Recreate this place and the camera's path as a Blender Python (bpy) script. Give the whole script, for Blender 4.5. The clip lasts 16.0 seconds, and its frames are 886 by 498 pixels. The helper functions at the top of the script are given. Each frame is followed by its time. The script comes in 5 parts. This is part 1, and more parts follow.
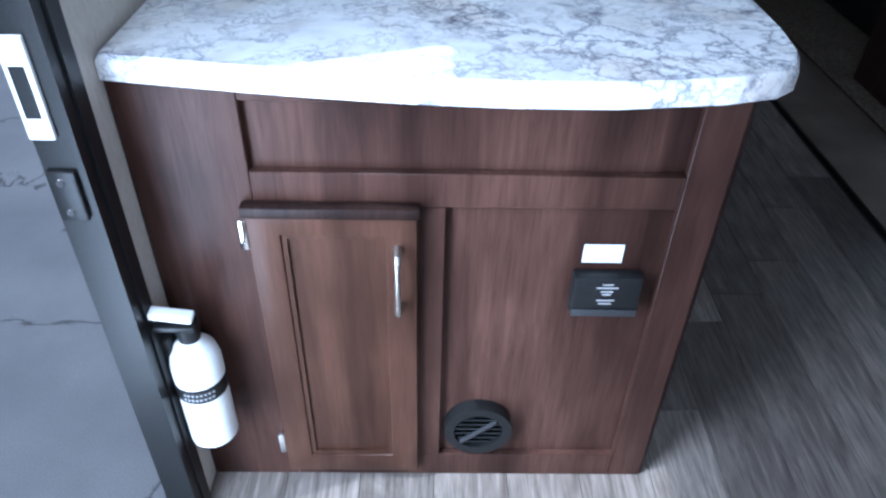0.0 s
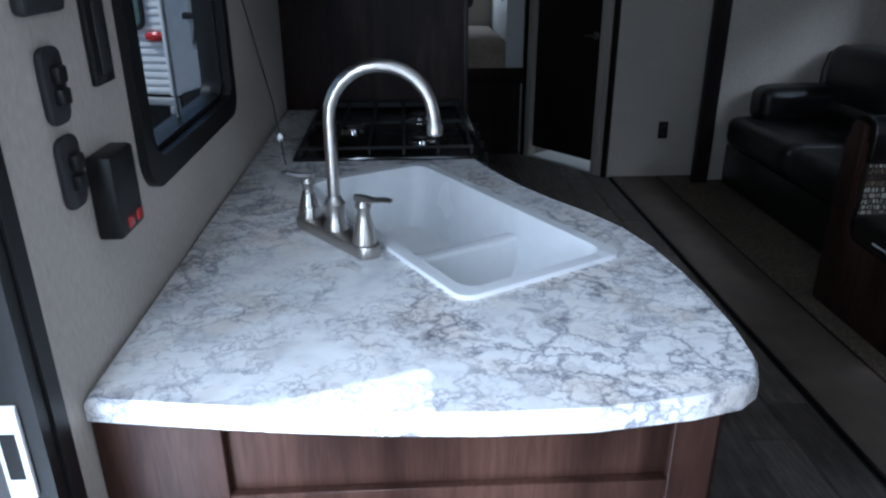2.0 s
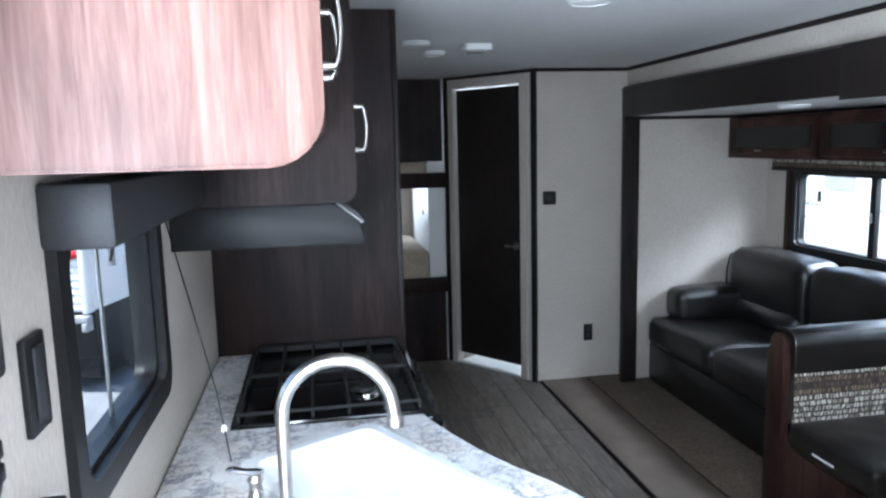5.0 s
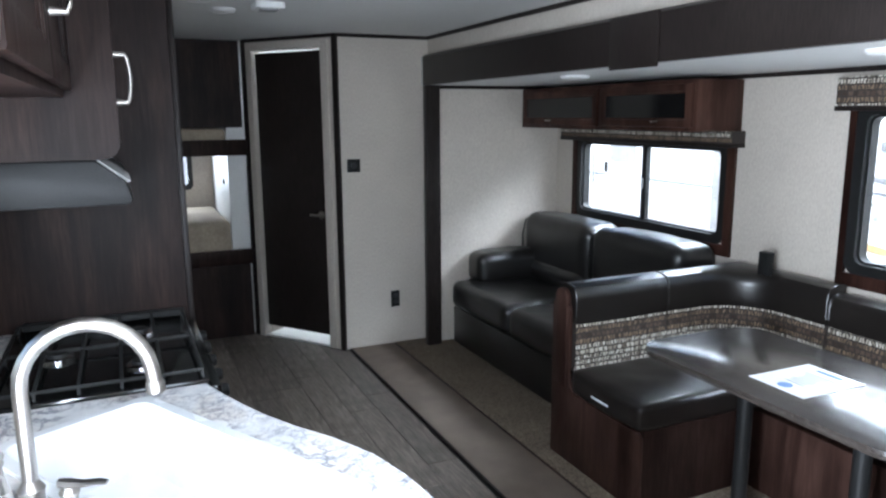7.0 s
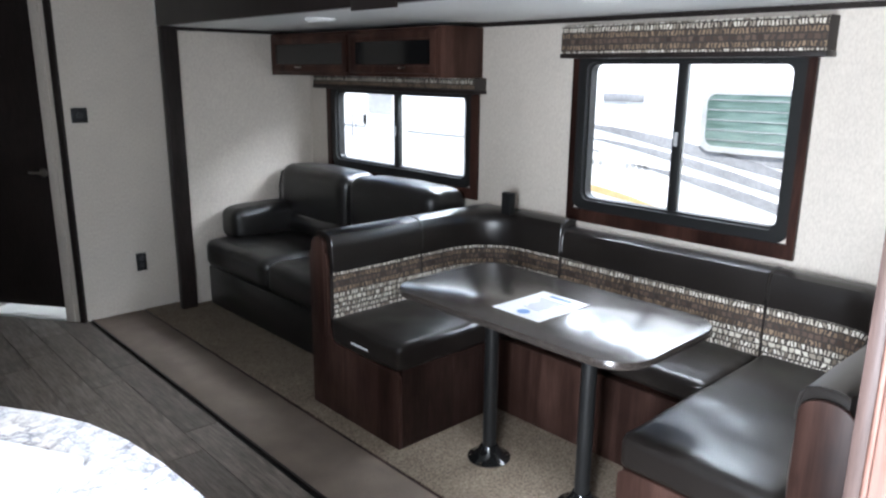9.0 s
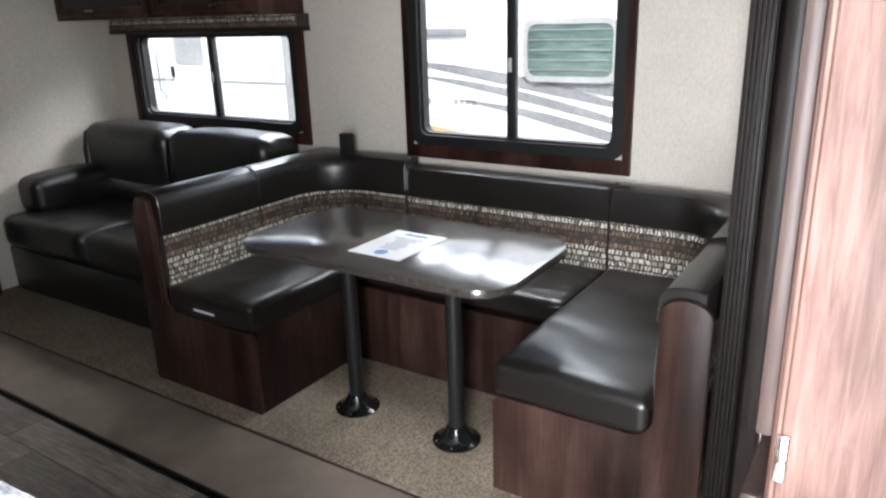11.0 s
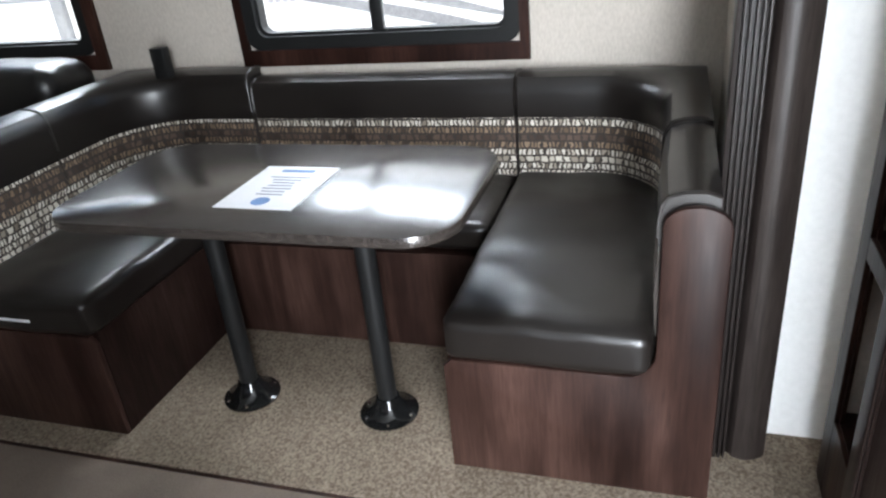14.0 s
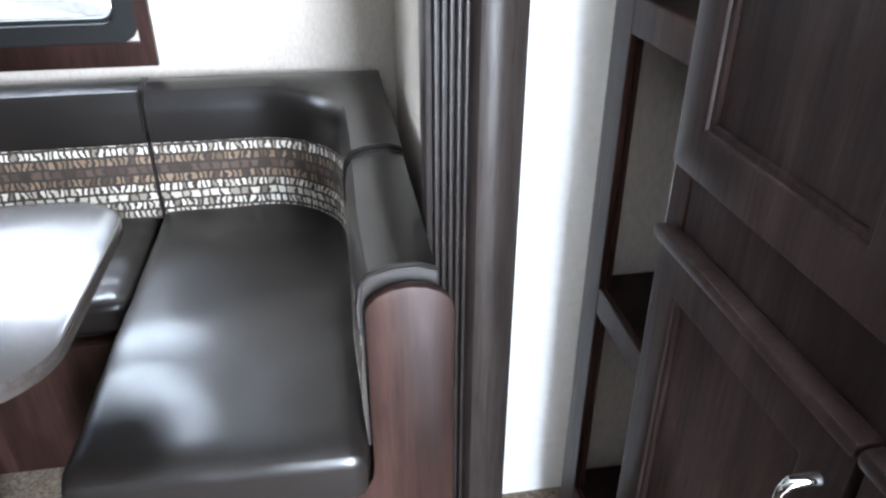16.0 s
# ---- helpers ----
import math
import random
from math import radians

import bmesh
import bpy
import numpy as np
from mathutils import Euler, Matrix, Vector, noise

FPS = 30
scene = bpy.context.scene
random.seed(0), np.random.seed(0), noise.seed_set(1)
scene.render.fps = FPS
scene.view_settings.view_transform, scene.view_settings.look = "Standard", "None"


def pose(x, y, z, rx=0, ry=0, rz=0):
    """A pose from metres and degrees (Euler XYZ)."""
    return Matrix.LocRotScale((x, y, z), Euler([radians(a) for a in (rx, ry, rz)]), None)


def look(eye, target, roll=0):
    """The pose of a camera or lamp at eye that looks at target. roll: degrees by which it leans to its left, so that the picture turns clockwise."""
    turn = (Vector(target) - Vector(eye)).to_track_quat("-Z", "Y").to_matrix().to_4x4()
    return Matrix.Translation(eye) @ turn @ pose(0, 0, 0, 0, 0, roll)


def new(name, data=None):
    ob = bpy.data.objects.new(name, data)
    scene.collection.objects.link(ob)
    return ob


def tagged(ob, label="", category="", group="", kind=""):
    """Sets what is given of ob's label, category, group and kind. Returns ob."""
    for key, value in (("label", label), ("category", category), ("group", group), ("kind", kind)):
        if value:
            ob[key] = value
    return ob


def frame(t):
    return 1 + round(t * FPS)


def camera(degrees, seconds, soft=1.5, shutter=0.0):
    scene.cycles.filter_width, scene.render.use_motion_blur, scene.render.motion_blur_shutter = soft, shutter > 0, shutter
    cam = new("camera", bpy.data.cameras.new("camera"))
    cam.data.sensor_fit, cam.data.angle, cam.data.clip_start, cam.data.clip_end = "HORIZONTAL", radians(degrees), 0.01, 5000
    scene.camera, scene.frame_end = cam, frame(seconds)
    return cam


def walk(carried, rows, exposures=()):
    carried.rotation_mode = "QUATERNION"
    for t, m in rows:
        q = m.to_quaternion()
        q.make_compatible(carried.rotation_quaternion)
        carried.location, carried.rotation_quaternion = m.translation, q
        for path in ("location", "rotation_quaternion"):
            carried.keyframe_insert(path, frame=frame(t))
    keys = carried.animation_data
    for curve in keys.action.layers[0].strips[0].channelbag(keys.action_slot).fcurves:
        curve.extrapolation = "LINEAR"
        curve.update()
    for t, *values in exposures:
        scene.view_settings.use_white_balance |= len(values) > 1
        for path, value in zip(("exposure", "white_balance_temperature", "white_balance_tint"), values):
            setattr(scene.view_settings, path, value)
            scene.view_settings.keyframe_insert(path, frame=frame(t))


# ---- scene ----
cam = camera(63.4, 16.0, 2.4)
PATH = [
    (0, (0.041, 0.028, 1.295), (0.078, 1.606, 0.066), 1.5),
    (0.5, (0.044, 0.042, 1.299), (0.108, 1.66, 0.124), 3.7),
    (1, (0.039, 0.059, 1.337), (0.128, 1.741, 0.258), 2.9),
    (1.5, (0.037, 0.072, 1.398), (0.115, 1.83, 0.449), 0.9),
    (2, (0.042, 0.088, 1.468), (0.137, 1.93, 0.694), -0.2),
    (2.5, (0.035, 0.108, 1.528), (0.117, 2.012, 0.923), -2.6),
    (3, (0.025, 0.139, 1.574), (0.175, 2.086, 1.144), -2.6),
    (3.2, (0.015, 0.144, 1.589), (0.175, 2.102, 1.217), -2.6),
    (5.3, (-0.023, 0.198, 1.648), (0.35, 2.141, 1.358), -0.9),
    (5.5, (-0.008, 0.199, 1.632), (0.389, 2.135, 1.322), -0.5),
    (6, (0.008, 0.215, 1.629), (0.507, 2.122, 1.29), -0.3),
    (6.5, (0.036, 0.197, 1.618), (0.693, 2.055, 1.277), -0.1),
    (7, (0.068, 0.183, 1.602), (0.877, 1.974, 1.232), -0.4),
    (7.5, (0.08, 0.176, 1.609), (1.022, 1.896, 1.218), -0.1),
    (8, (0.109, 0.162, 1.615), (1.154, 1.825, 1.239), 0.6),
    (8.5, (0.129, 0.167, 1.582), (1.299, 1.734, 1.162), 0.8),
    (9, (0.16, 0.189, 1.545), (1.481, 1.611, 1.061), 0.5),
    (9.5, (0.184, 0.16, 1.535), (1.617, 1.449, 1.002), 0.2),
    (9.7, (0.189, 0.137, 1.537), (1.643, 1.404, 1.006), -0.3),
    (12, (0.217, 0.507, 1.424), (1.848, 1.442, 0.741), -1.5),
    (12.5, (0.307, 0.561, 1.416), (1.92, 1.529, 0.737), -2.0),
    (13, (0.463, 0.609, 1.4), (2.097, 1.541, 0.722), -3.5),
    (13.5, (0.541, 0.684, 1.38), (2.214, 1.468, 0.615), -4.4),
    (14, (0.57, 0.79, 1.372), (2.262, 1.372, 0.478), -5.8),
    (14.5, (0.612, 0.833, 1.367), (2.331, 1.239, 0.429), -5.1),
    (15, (0.774, 0.828, 1.357), (2.521, 1.094, 0.419), -3.7),
    (15.5, (0.946, 0.786, 1.342), (2.7, 0.904, 0.389), -1.8),
    (16, (1.061, 0.814, 1.327), (2.782, 0.537, 0.346), -0.0),
]
EXPOSURES = [(0, -0.5, 4900, 8), (1.0, -0.7, 4900, 8), (2.0, -0.8, 5250, 8), (3.0, -0.1, 5350, 8), (5.5, 1.5, 5600, 8), (8.5, 1.4, 6000, 10), (9.5, 1.18, 6150, 11), (12.0, 0.92, 6500, 11), (13.2, 0.85, 6400, 11), (14.0, 1.1, 6300, 10), (14.6, 1.4, 6200, 10), (15.5, 1.66, 5950, 10), (16.0, 1.88, 5850, 10)]
walk(cam, [(t, look(eye, target, roll)) for t, eye, target, roll in PATH], EXPOSURES)

# ---------- world and light ----------
world = bpy.data.worlds.new("sky")
scene.world = world
world.use_nodes = True
wn = world.node_tree
sky = wn.nodes.new("ShaderNodeTexSky")
sky.sky_type, sky.sun_disc = 'NISHITA', False
sky.sun_elevation, sky.sun_rotation = radians(60.9), radians(250)
wn.nodes["Background"].inputs["Strength"].default_value = 0.15
wn.links.new(sky.outputs[0], wn.nodes["Background"].inputs["Color"])

sun_data = bpy.data.lights.new("sun", 'SUN')
sun_data.energy, sun_data.angle, sun_data.color = 5.0, radians(0.6), (1.0, 0.96, 0.9)
sun = new("sun", sun_data)
sun.matrix_world = look((-4.2, -1.5, 8.0), (0, 0, 0))


def opening_light(name, eye, target, w, h, watts, tint):
    d = bpy.data.lights.new(name, 'AREA')
    d.shape, d.size, d.size_y, d.energy, d.color = 'RECTANGLE', w, h, watts, tint
    ob = new(name, d)
    ob.matrix_world = look(eye, target)
    return ob


DAY = (0.90, 0.95, 1.0)
opening_light("door_daylight", (-0.47, 0.30, 0.95), (1, 0.42, 0.75), 0.48, 1.8, 92, DAY)
# unseen fill lamp added behind the walker, to brighten left wall, counter and floor
opening_light("added_rear_fill", (0.75, -0.95, 1.15), (0.3, 2.0, 1.1), 0.9, 1.5, 20, DAY)
# open sky above the windows, shining down into the openings
opening_light("kitchen_window_daylight", (-0.416, 1.60, 1.521), (-0.15, 1.60, 1.0), 0.56, 0.014, 3.0, DAY)
opening_light("sofa_window_daylight", (3.95, 3.70, 2.35), (2.6, 3.70, 0.8), 1.8, 1.0, 75, DAY)
opening_light("dinette_window_daylight", (3.95, 1.78, 2.35), (2.6, 1.78, 0.8), 1.6, 1.0, 45, DAY)
opening_light("bunk_window_daylight", (0.45, 6.43, 1.22), (0.45, 0, 1.0), 0.28, 0.36, 3, DAY)
opening_light("bath_skylight", (1.5, 5.45, 2.1), (1.5, 5.45, 0), 0.35, 0.35, 7, DAY)

# ---------- materials ----------


def nodes_of(name):
    m = bpy.data.materials.new(name)
    m.use_nodes = True
    nt = m.node_tree
    return m, nt, nt.nodes["Principled BSDF"]


def ramp_of(nt, fac, stops):
    r = nt.nodes.new("ShaderNodeValToRGB")
    e = r.color_ramp.elements
    while len(e) < len(stops):
        e.new(0.5)
    for el, (p, c) in zip(e, stops):
        el.position, el.color = p, (*c, 1)
    nt.links.new(fac, r.inputs[0])
    return r.outputs[0]


def noise_of(nt, scale, stretch=(1, 1, 1), detail=4, rough=0.55, distort=0.0, coord="Object"):
    tc = nt.nodes.new("ShaderNodeTexCoord")
    mp = nt.nodes.new("ShaderNodeMapping")
    mp.inputs["Scale"].default_value = stretch
    n = nt.nodes.new("ShaderNodeTexNoise")
    n.inputs["Scale"].default_value, n.inputs["Detail"].default_value = scale, detail
    n.inputs["Roughness"].default_value, n.inputs["Distortion"].default_value = rough, distort
    nt.links.new(tc.outputs[coord], mp.inputs[0])
    nt.links.new(mp.outputs[0], n.inputs["Vector"])
    return n.outputs["Fac"]


def mix_of(nt, fac, a, b, mode='MIX'):
    x = nt.nodes.new("ShaderNodeMix")
    x.data_type, x.blend_type = 'RGBA', mode
    for val, i in ((fac, 0), (a, 6), (b, 7)):
        if isinstance(val, (int, float)):
            x.inputs[i].default_value = val
        elif isinstance(val, tuple):
            x.inputs[i].default_value = (*val, 1)
        else:
            nt.links.new(val, x.inputs[i])
    return x.outputs[2]


def bump_of(nt, bsdf, height, strength, dist=0.002):
    b = nt.nodes.new("ShaderNodeBump")
    b.inputs["Strength"].default_value, b.inputs["Distance"].default_value = strength, dist
    nt.links.new(height, b.inputs["Height"])
    nt.links.new(b.outputs[0], bsdf.inputs["Normal"])


def surface(name, lo, hi, rough, scale=40, stretch=(1, 1, 1), metal=0.0, bump=0.1, big=3.0, bigamt=0.25, dist=0.001, spec=0.5, wear=0.1):
    """Grain between two colours, a broad slow variation, a rough map and a fine relief."""
    m, nt, b = nodes_of(name)
    g = noise_of(nt, scale, stretch, 5)
    broad = noise_of(nt, big, (1, 1, 1), 3)
    col = ramp_of(nt, g, ((0.3, lo), (0.7, hi)))
    shade = ramp_of(nt, broad, ((0.3, (1 - bigamt,) * 3), (0.7, (1, 1, 1))))
    nt.links.new(mix_of(nt, 1.0, col, shade, 'MULTIPLY'), b.inputs["Base Color"])
    rr = ramp_of(nt, broad, ((0.3, (max(rough - wear, 0.03),) * 3), (0.75, (min(rough + wear, 1),) * 3)))
    nt.links.new(rr, b.inputs["Roughness"])
    b.inputs["Metallic"].default_value = metal
    b.inputs["Specular IOR Level"].default_value = spec
    if bump:
        bump_of(nt, b, g, bump, dist)
    return m


def wood(name, dark, mid, light, rough, stretch=(14, 14, 0.9), plank=0.0):
    m, nt, b = nodes_of(name)
    fine = noise_of(nt, 9, tuple(s * 1.0 for s in stretch), 8, 0.65, 0.6)
    band = noise_of(nt, 1.6, tuple(s * 0.45 for s in stretch), 3, 0.5, 0.8)
    stain = noise_of(nt, 5, (1, 1, 0.5), 3, 0.5)
    c1 = ramp_of(nt, fine, ((0.28, dark), (0.5, mid), (0.74, light)))
    c2 = ramp_of(nt, band, ((0.35, (0.45, 0.42, 0.42)), (0.62, (1, 1, 1))))
    c3 = ramp_of(nt, stain, ((0.34, (0.45, 0.42, 0.42)), (0.62, (1, 1, 1))))
    col = mix_of(nt, 1.0, mix_of(nt, 1.0, c1, c2, 'MULTIPLY'), c3, 'MULTIPLY')
    nt.links.new(col, b.inputs["Base Color"])
    nt.links.new(ramp_of(nt, fine, ((0.3, (rough + 0.12,) * 3), (0.7, (rough,) * 3))), b.inputs["Roughness"])
    b.inputs["Specular IOR Level"].default_value = 0.14
    bump_of(nt, b, fine, 0.08, 0.001)
    return m


M_WALL = surface("linen_vinyl", (0.46, 0.412, 0.355), (0.56, 0.508, 0.445), 0.75, 130, (1, 1, 0.45), bump=0.2, bigamt=0.1)
M_CEIL = surface("ceiling_panel", (0.70, 0.70, 0.68), (0.78, 0.78, 0.76), 0.7, 90, bump=0.12, bigamt=0.05)
M_WOOD = wood("cherry_laminate", (0.050, 0.024, 0.0175), (0.076, 0.037, 0.027), (0.100, 0.052, 0.038), 0.36)
# espresso cabinets; also used for painted shade at one seat base and the bunks
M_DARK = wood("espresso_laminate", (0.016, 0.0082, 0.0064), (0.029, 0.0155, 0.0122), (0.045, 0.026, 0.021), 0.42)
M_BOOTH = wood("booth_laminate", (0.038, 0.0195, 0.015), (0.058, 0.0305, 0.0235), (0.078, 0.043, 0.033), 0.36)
M_DOORW = wood("cherry_door", (0.072, 0.034, 0.021), (0.092, 0.044, 0.028), (0.112, 0.056, 0.036), 0.33)
# lighter copy of the cabinet wood, door light put into the colour
M_LIT_END = wood("lit_end_laminate", (0.095, 0.048, 0.036), (0.145, 0.080, 0.063), (0.20, 0.120, 0.098), 0.38, (11, 11, 0.8))
M_TRIM = surface("dark_trim", (0.014, 0.011, 0.010), (0.026, 0.020, 0.018), 0.36, 30, (6, 6, 0.5), bump=0.05, spec=0.15, wear=0.03)
M_JAMB = wood("jamb_laminate", (0.020, 0.015, 0.0135), (0.033, 0.026, 0.023), (0.046, 0.037, 0.033), 0.28)
M_HUTCH = wood("espresso_door", (0.040, 0.027, 0.023), (0.068, 0.046, 0.040), (0.098, 0.068, 0.060), 0.30)
M_TRIMB = wood("window_trim", (0.020, 0.009, 0.007), (0.043, 0.019, 0.014), (0.064, 0.029, 0.021), 0.33)
M_LEATHER = surface("brown_leather", (0.0085, 0.0068, 0.0060), (0.0150, 0.0122, 0.0105), 0.29, 420, bump=0.25, dist=0.0006, big=6, bigamt=0.15, wear=0.012, spec=0.45)
M_SOFA = surface("black_leather", (0.009, 0.0085, 0.008), (0.016, 0.0148, 0.014), 0.32, 380, bump=0.25, dist=0.0006, big=7, bigamt=0.15, wear=0.012)
M_BLACK = surface("black_plastic", (0.009, 0.009, 0.009), (0.015, 0.015, 0.015), 0.42, 200, bump=0.08, spec=0.25, wear=0.02)
M_GREYP = surface("charcoal_plastic", (0.028, 0.028, 0.030), (0.04, 0.04, 0.042), 0.48, 200, bump=0.08, spec=0.3, wear=0.02)
M_ENAMEL = surface("black_enamel", (0.006, 0.006, 0.006), (0.010, 0.010, 0.010), 0.12, 60, bump=0.0, wear=0.04)
M_IRON = surface("cast_iron", (0.010, 0.010, 0.010), (0.022, 0.022, 0.021), 0.55, 220, bump=0.3)
M_NICKEL = surface("brushed_nickel", (0.38, 0.355, 0.325), (0.48, 0.455, 0.42), 0.33, 120, (1, 1, 14), metal=1.0, bump=0.04, bigamt=0.1)
M_CHROME = surface("chrome", (0.75, 0.75, 0.74), (0.82, 0.82, 0.82), 0.10, 80, metal=1.0, bump=0.0, bigamt=0.05, wear=0.05)
M_SINK = surface("white_acrylic", (0.78, 0.79, 0.80), (0.82, 0.83, 0.84), 0.22, 30, bump=0.0, bigamt=0.03)
M_WHITE = surface("white_paint", (0.74, 0.74, 0.72), (0.80, 0.80, 0.78), 0.5, 60, bump=0.05, bigamt=0.05)
M_PAPER = surface("paper", (0.78, 0.79, 0.82), (0.83, 0.84, 0.86), 0.42, 200, bump=0.1, bigamt=0.04)
M_INK = surface("grey_ink", (0.18, 0.20, 0.27), (0.26, 0.28, 0.36), 0.8, 200, bump=0.0)
M_BLUE = surface("blue_ink", (0.14, 0.26, 0.52), (0.2, 0.34, 0.62), 0.8, 200, bump=0.0)
M_MATT = surface("mattress_ticking", (0.42, 0.35, 0.26), (0.55, 0.47, 0.36), 0.9, 60, bump=0.4, dist=0.003, big=5, bigamt=0.3)
M_TABLE = surface("dark_tabletop", (0.030, 0.024, 0.021), (0.05, 0.042, 0.037), 0.21, 60, (12, 1, 1), bump=0.02, bigamt=0.08, wear=0.006, spec=0.8)
M_TABLE.node_tree.nodes["Principled BSDF"].inputs["Coat Weight"].default_value = 0.7
M_TABLE.node_tree.nodes["Principled BSDF"].inputs["Coat Roughness"].default_value = 0.2
M_RED = surface("red_lens", (0.45, 0.02, 0.02), (0.6, 0.03, 0.03), 0.25, 90, bump=0.0)
M_YELLOW = surface("yellow_tag", (0.75, 0.62, 0.05), (0.85, 0.72, 0.08), 0.6, 90, bump=0.0)
M_TRAILER = surface("white_fibreglass", (0.74, 0.74, 0.73), (0.82, 0.82, 0.81), 0.32, 12, bump=0.0, bigamt=0.06)
M_DECAL = surface("grey_decal", (0.20, 0.20, 0.21), (0.28, 0.28, 0.29), 0.4, 30, bump=0.0)
M_TAN = surface("tan_decal", (0.42, 0.30, 0.14), (0.5, 0.37, 0.2), 0.4, 30, bump=0.0)
M_DGLASS = surface("tinted_glass", (0.06, 0.10, 0.085), (0.16, 0.22, 0.20), 0.06, 4, (1, 1, 9), bump=0.0)
M_GASKET = surface("grey_plate", (0.30, 0.30, 0.30), (0.4, 0.4, 0.4), 0.5, 40, bump=0.0)
M_GRASS = surface("verge_grass", (0.05, 0.09, 0.02), (0.12, 0.16, 0.04), 0.9, 120, bump=0.6, dist=0.02)


def glass():
    m, nt, b = nodes_of("clear_glass")
    b.inputs["Base Color"].default_value = (0.96, 0.98, 0.97, 1)
    b.inputs["Transmission Weight"].default_value = 1.0
    b.inputs["Roughness"].default_value, b.inputs["IOR"].default_value = 0.0, 1.12
    return m


M_GLASS = glass()


def lamp_lens():
    m, nt, b = nodes_of("frosted_lens")
    b.inputs["Base Color"].default_value = (0.78, 0.78, 0.76, 1)
    b.inputs["Roughness"].default_value = 0.35
    return m


M_LENS = lamp_lens()


def marble():
    """White laminate with warped cell-edge veins at two scales, cloudy grey drifts and faint tan."""
    m, nt, b = nodes_of("marble_laminate")
    tc = nt.nodes.new("ShaderNodeTexCoord")

    def veins(scale, amount, wscale, lo, hi):
        w = nt.nodes.new("ShaderNodeTexNoise")
        w.inputs["Scale"].default_value, w.inputs["Detail"].default_value, w.inputs["Roughness"].default_value = wscale, 7, 0.62
        nt.links.new(tc.outputs["Object"], w.inputs["Vector"])
        off = nt.nodes.new("ShaderNodeVectorMath")
        off.operation = 'MULTIPLY_ADD'
        off.inputs[1].default_value = (amount, amount, 0)
        nt.links.new(w.outputs["Color"], off.inputs[0])
        nt.links.new(tc.outputs["Object"], off.inputs[2])
        v = nt.nodes.new("ShaderNodeTexVoronoi")
        v.feature = 'DISTANCE_TO_EDGE'
        v.inputs["Scale"].default_value = scale
        nt.links.new(off.outputs[0], v.inputs["Vector"])
        return ramp_of(nt, v.outputs["Distance"], ((0.0, lo), (0.035, hi), (0.13, (1, 1, 1))))

    cloud = noise_of(nt, 9, (1, 1.2, 1), 6, 0.6, 0.4)
    base = ramp_of(nt, cloud, ((0.30, (0.58, 0.58, 0.60)), (0.45, (0.74, 0.735, 0.73)), (0.6, (0.82, 0.815, 0.805))))
    v1 = veins(13, 0.30, 9, (0.30, 0.31, 0.36), (0.62, 0.62, 0.66))
    v2 = veins(27, 0.20, 15, (0.42, 0.42, 0.47), (0.74, 0.74, 0.77))
    keep1 = ramp_of(nt, noise_of(nt, 5, (1, 1, 1), 4, 0.6), ((0.42, (0, 0, 0)), (0.58, (1, 1, 1))))
    keep2 = ramp_of(nt, noise_of(nt, 7, (1, 1.3, 1), 4, 0.6, 0.3), ((0.40, (0, 0, 0)), (0.58, (1, 1, 1))))
    warmth = ramp_of(nt, noise_of(nt, 9, (1, 1, 1), 3), ((0.48, (1, 1, 1)), (0.66, (0.92, 0.87, 0.82))))
    c = mix_of(nt, 1.0, base, mix_of(nt, keep1, (1.0, 1.0, 1.0), v1), 'MULTIPLY')
    c = mix_of(nt, 1.0, c, mix_of(nt, keep2, (1.0, 1.0, 1.0), v2), 'MULTIPLY')
    nt.links.new(mix_of(nt, 1.0, c, warmth, 'MULTIPLY'), b.inputs["Base Color"])
    b.inputs["Roughness"].default_value = 0.27
    return m


M_MARBLE = marble()


def carpet():
    m, nt, b = nodes_of("beige_carpet")
    pile = noise_of(nt, 260, (1, 1, 1), 3, 0.7)
    tuft = noise_of(nt, 115, (1, 1, 1), 3, 0.6)
    broad = noise_of(nt, 4, (1, 1, 1), 3)
    c = ramp_of(nt, tuft, ((0.32, (0.105, 0.080, 0.058)), (0.52, (0.195, 0.156, 0.117)), (0.72, (0.30, 0.25, 0.195))))
    s = ramp_of(nt, broad, ((0.3, (0.82, 0.82, 0.82)), (0.7, (1, 1, 1))))
    nt.links.new(mix_of(nt, 1.0, c, s, 'MULTIPLY'), b.inputs["Base Color"])
    b.inputs["Roughness"].default_value = 1.0
    b.inputs["Specular IOR Level"].default_value = 0.1
    bump_of(nt, b, mix_of(nt, 0.5, pile, tuft), 0.9, 0.006)
    return m


M_CARPET = carpet()
M_STRIP = surface("flat_brown_carpet", (0.165, 0.130, 0.105), (0.25, 0.203, 0.168), 0.95, 240, bump=0.5, dist=0.003, big=5, bigamt=0.25, spec=0.1, wear=0.04)


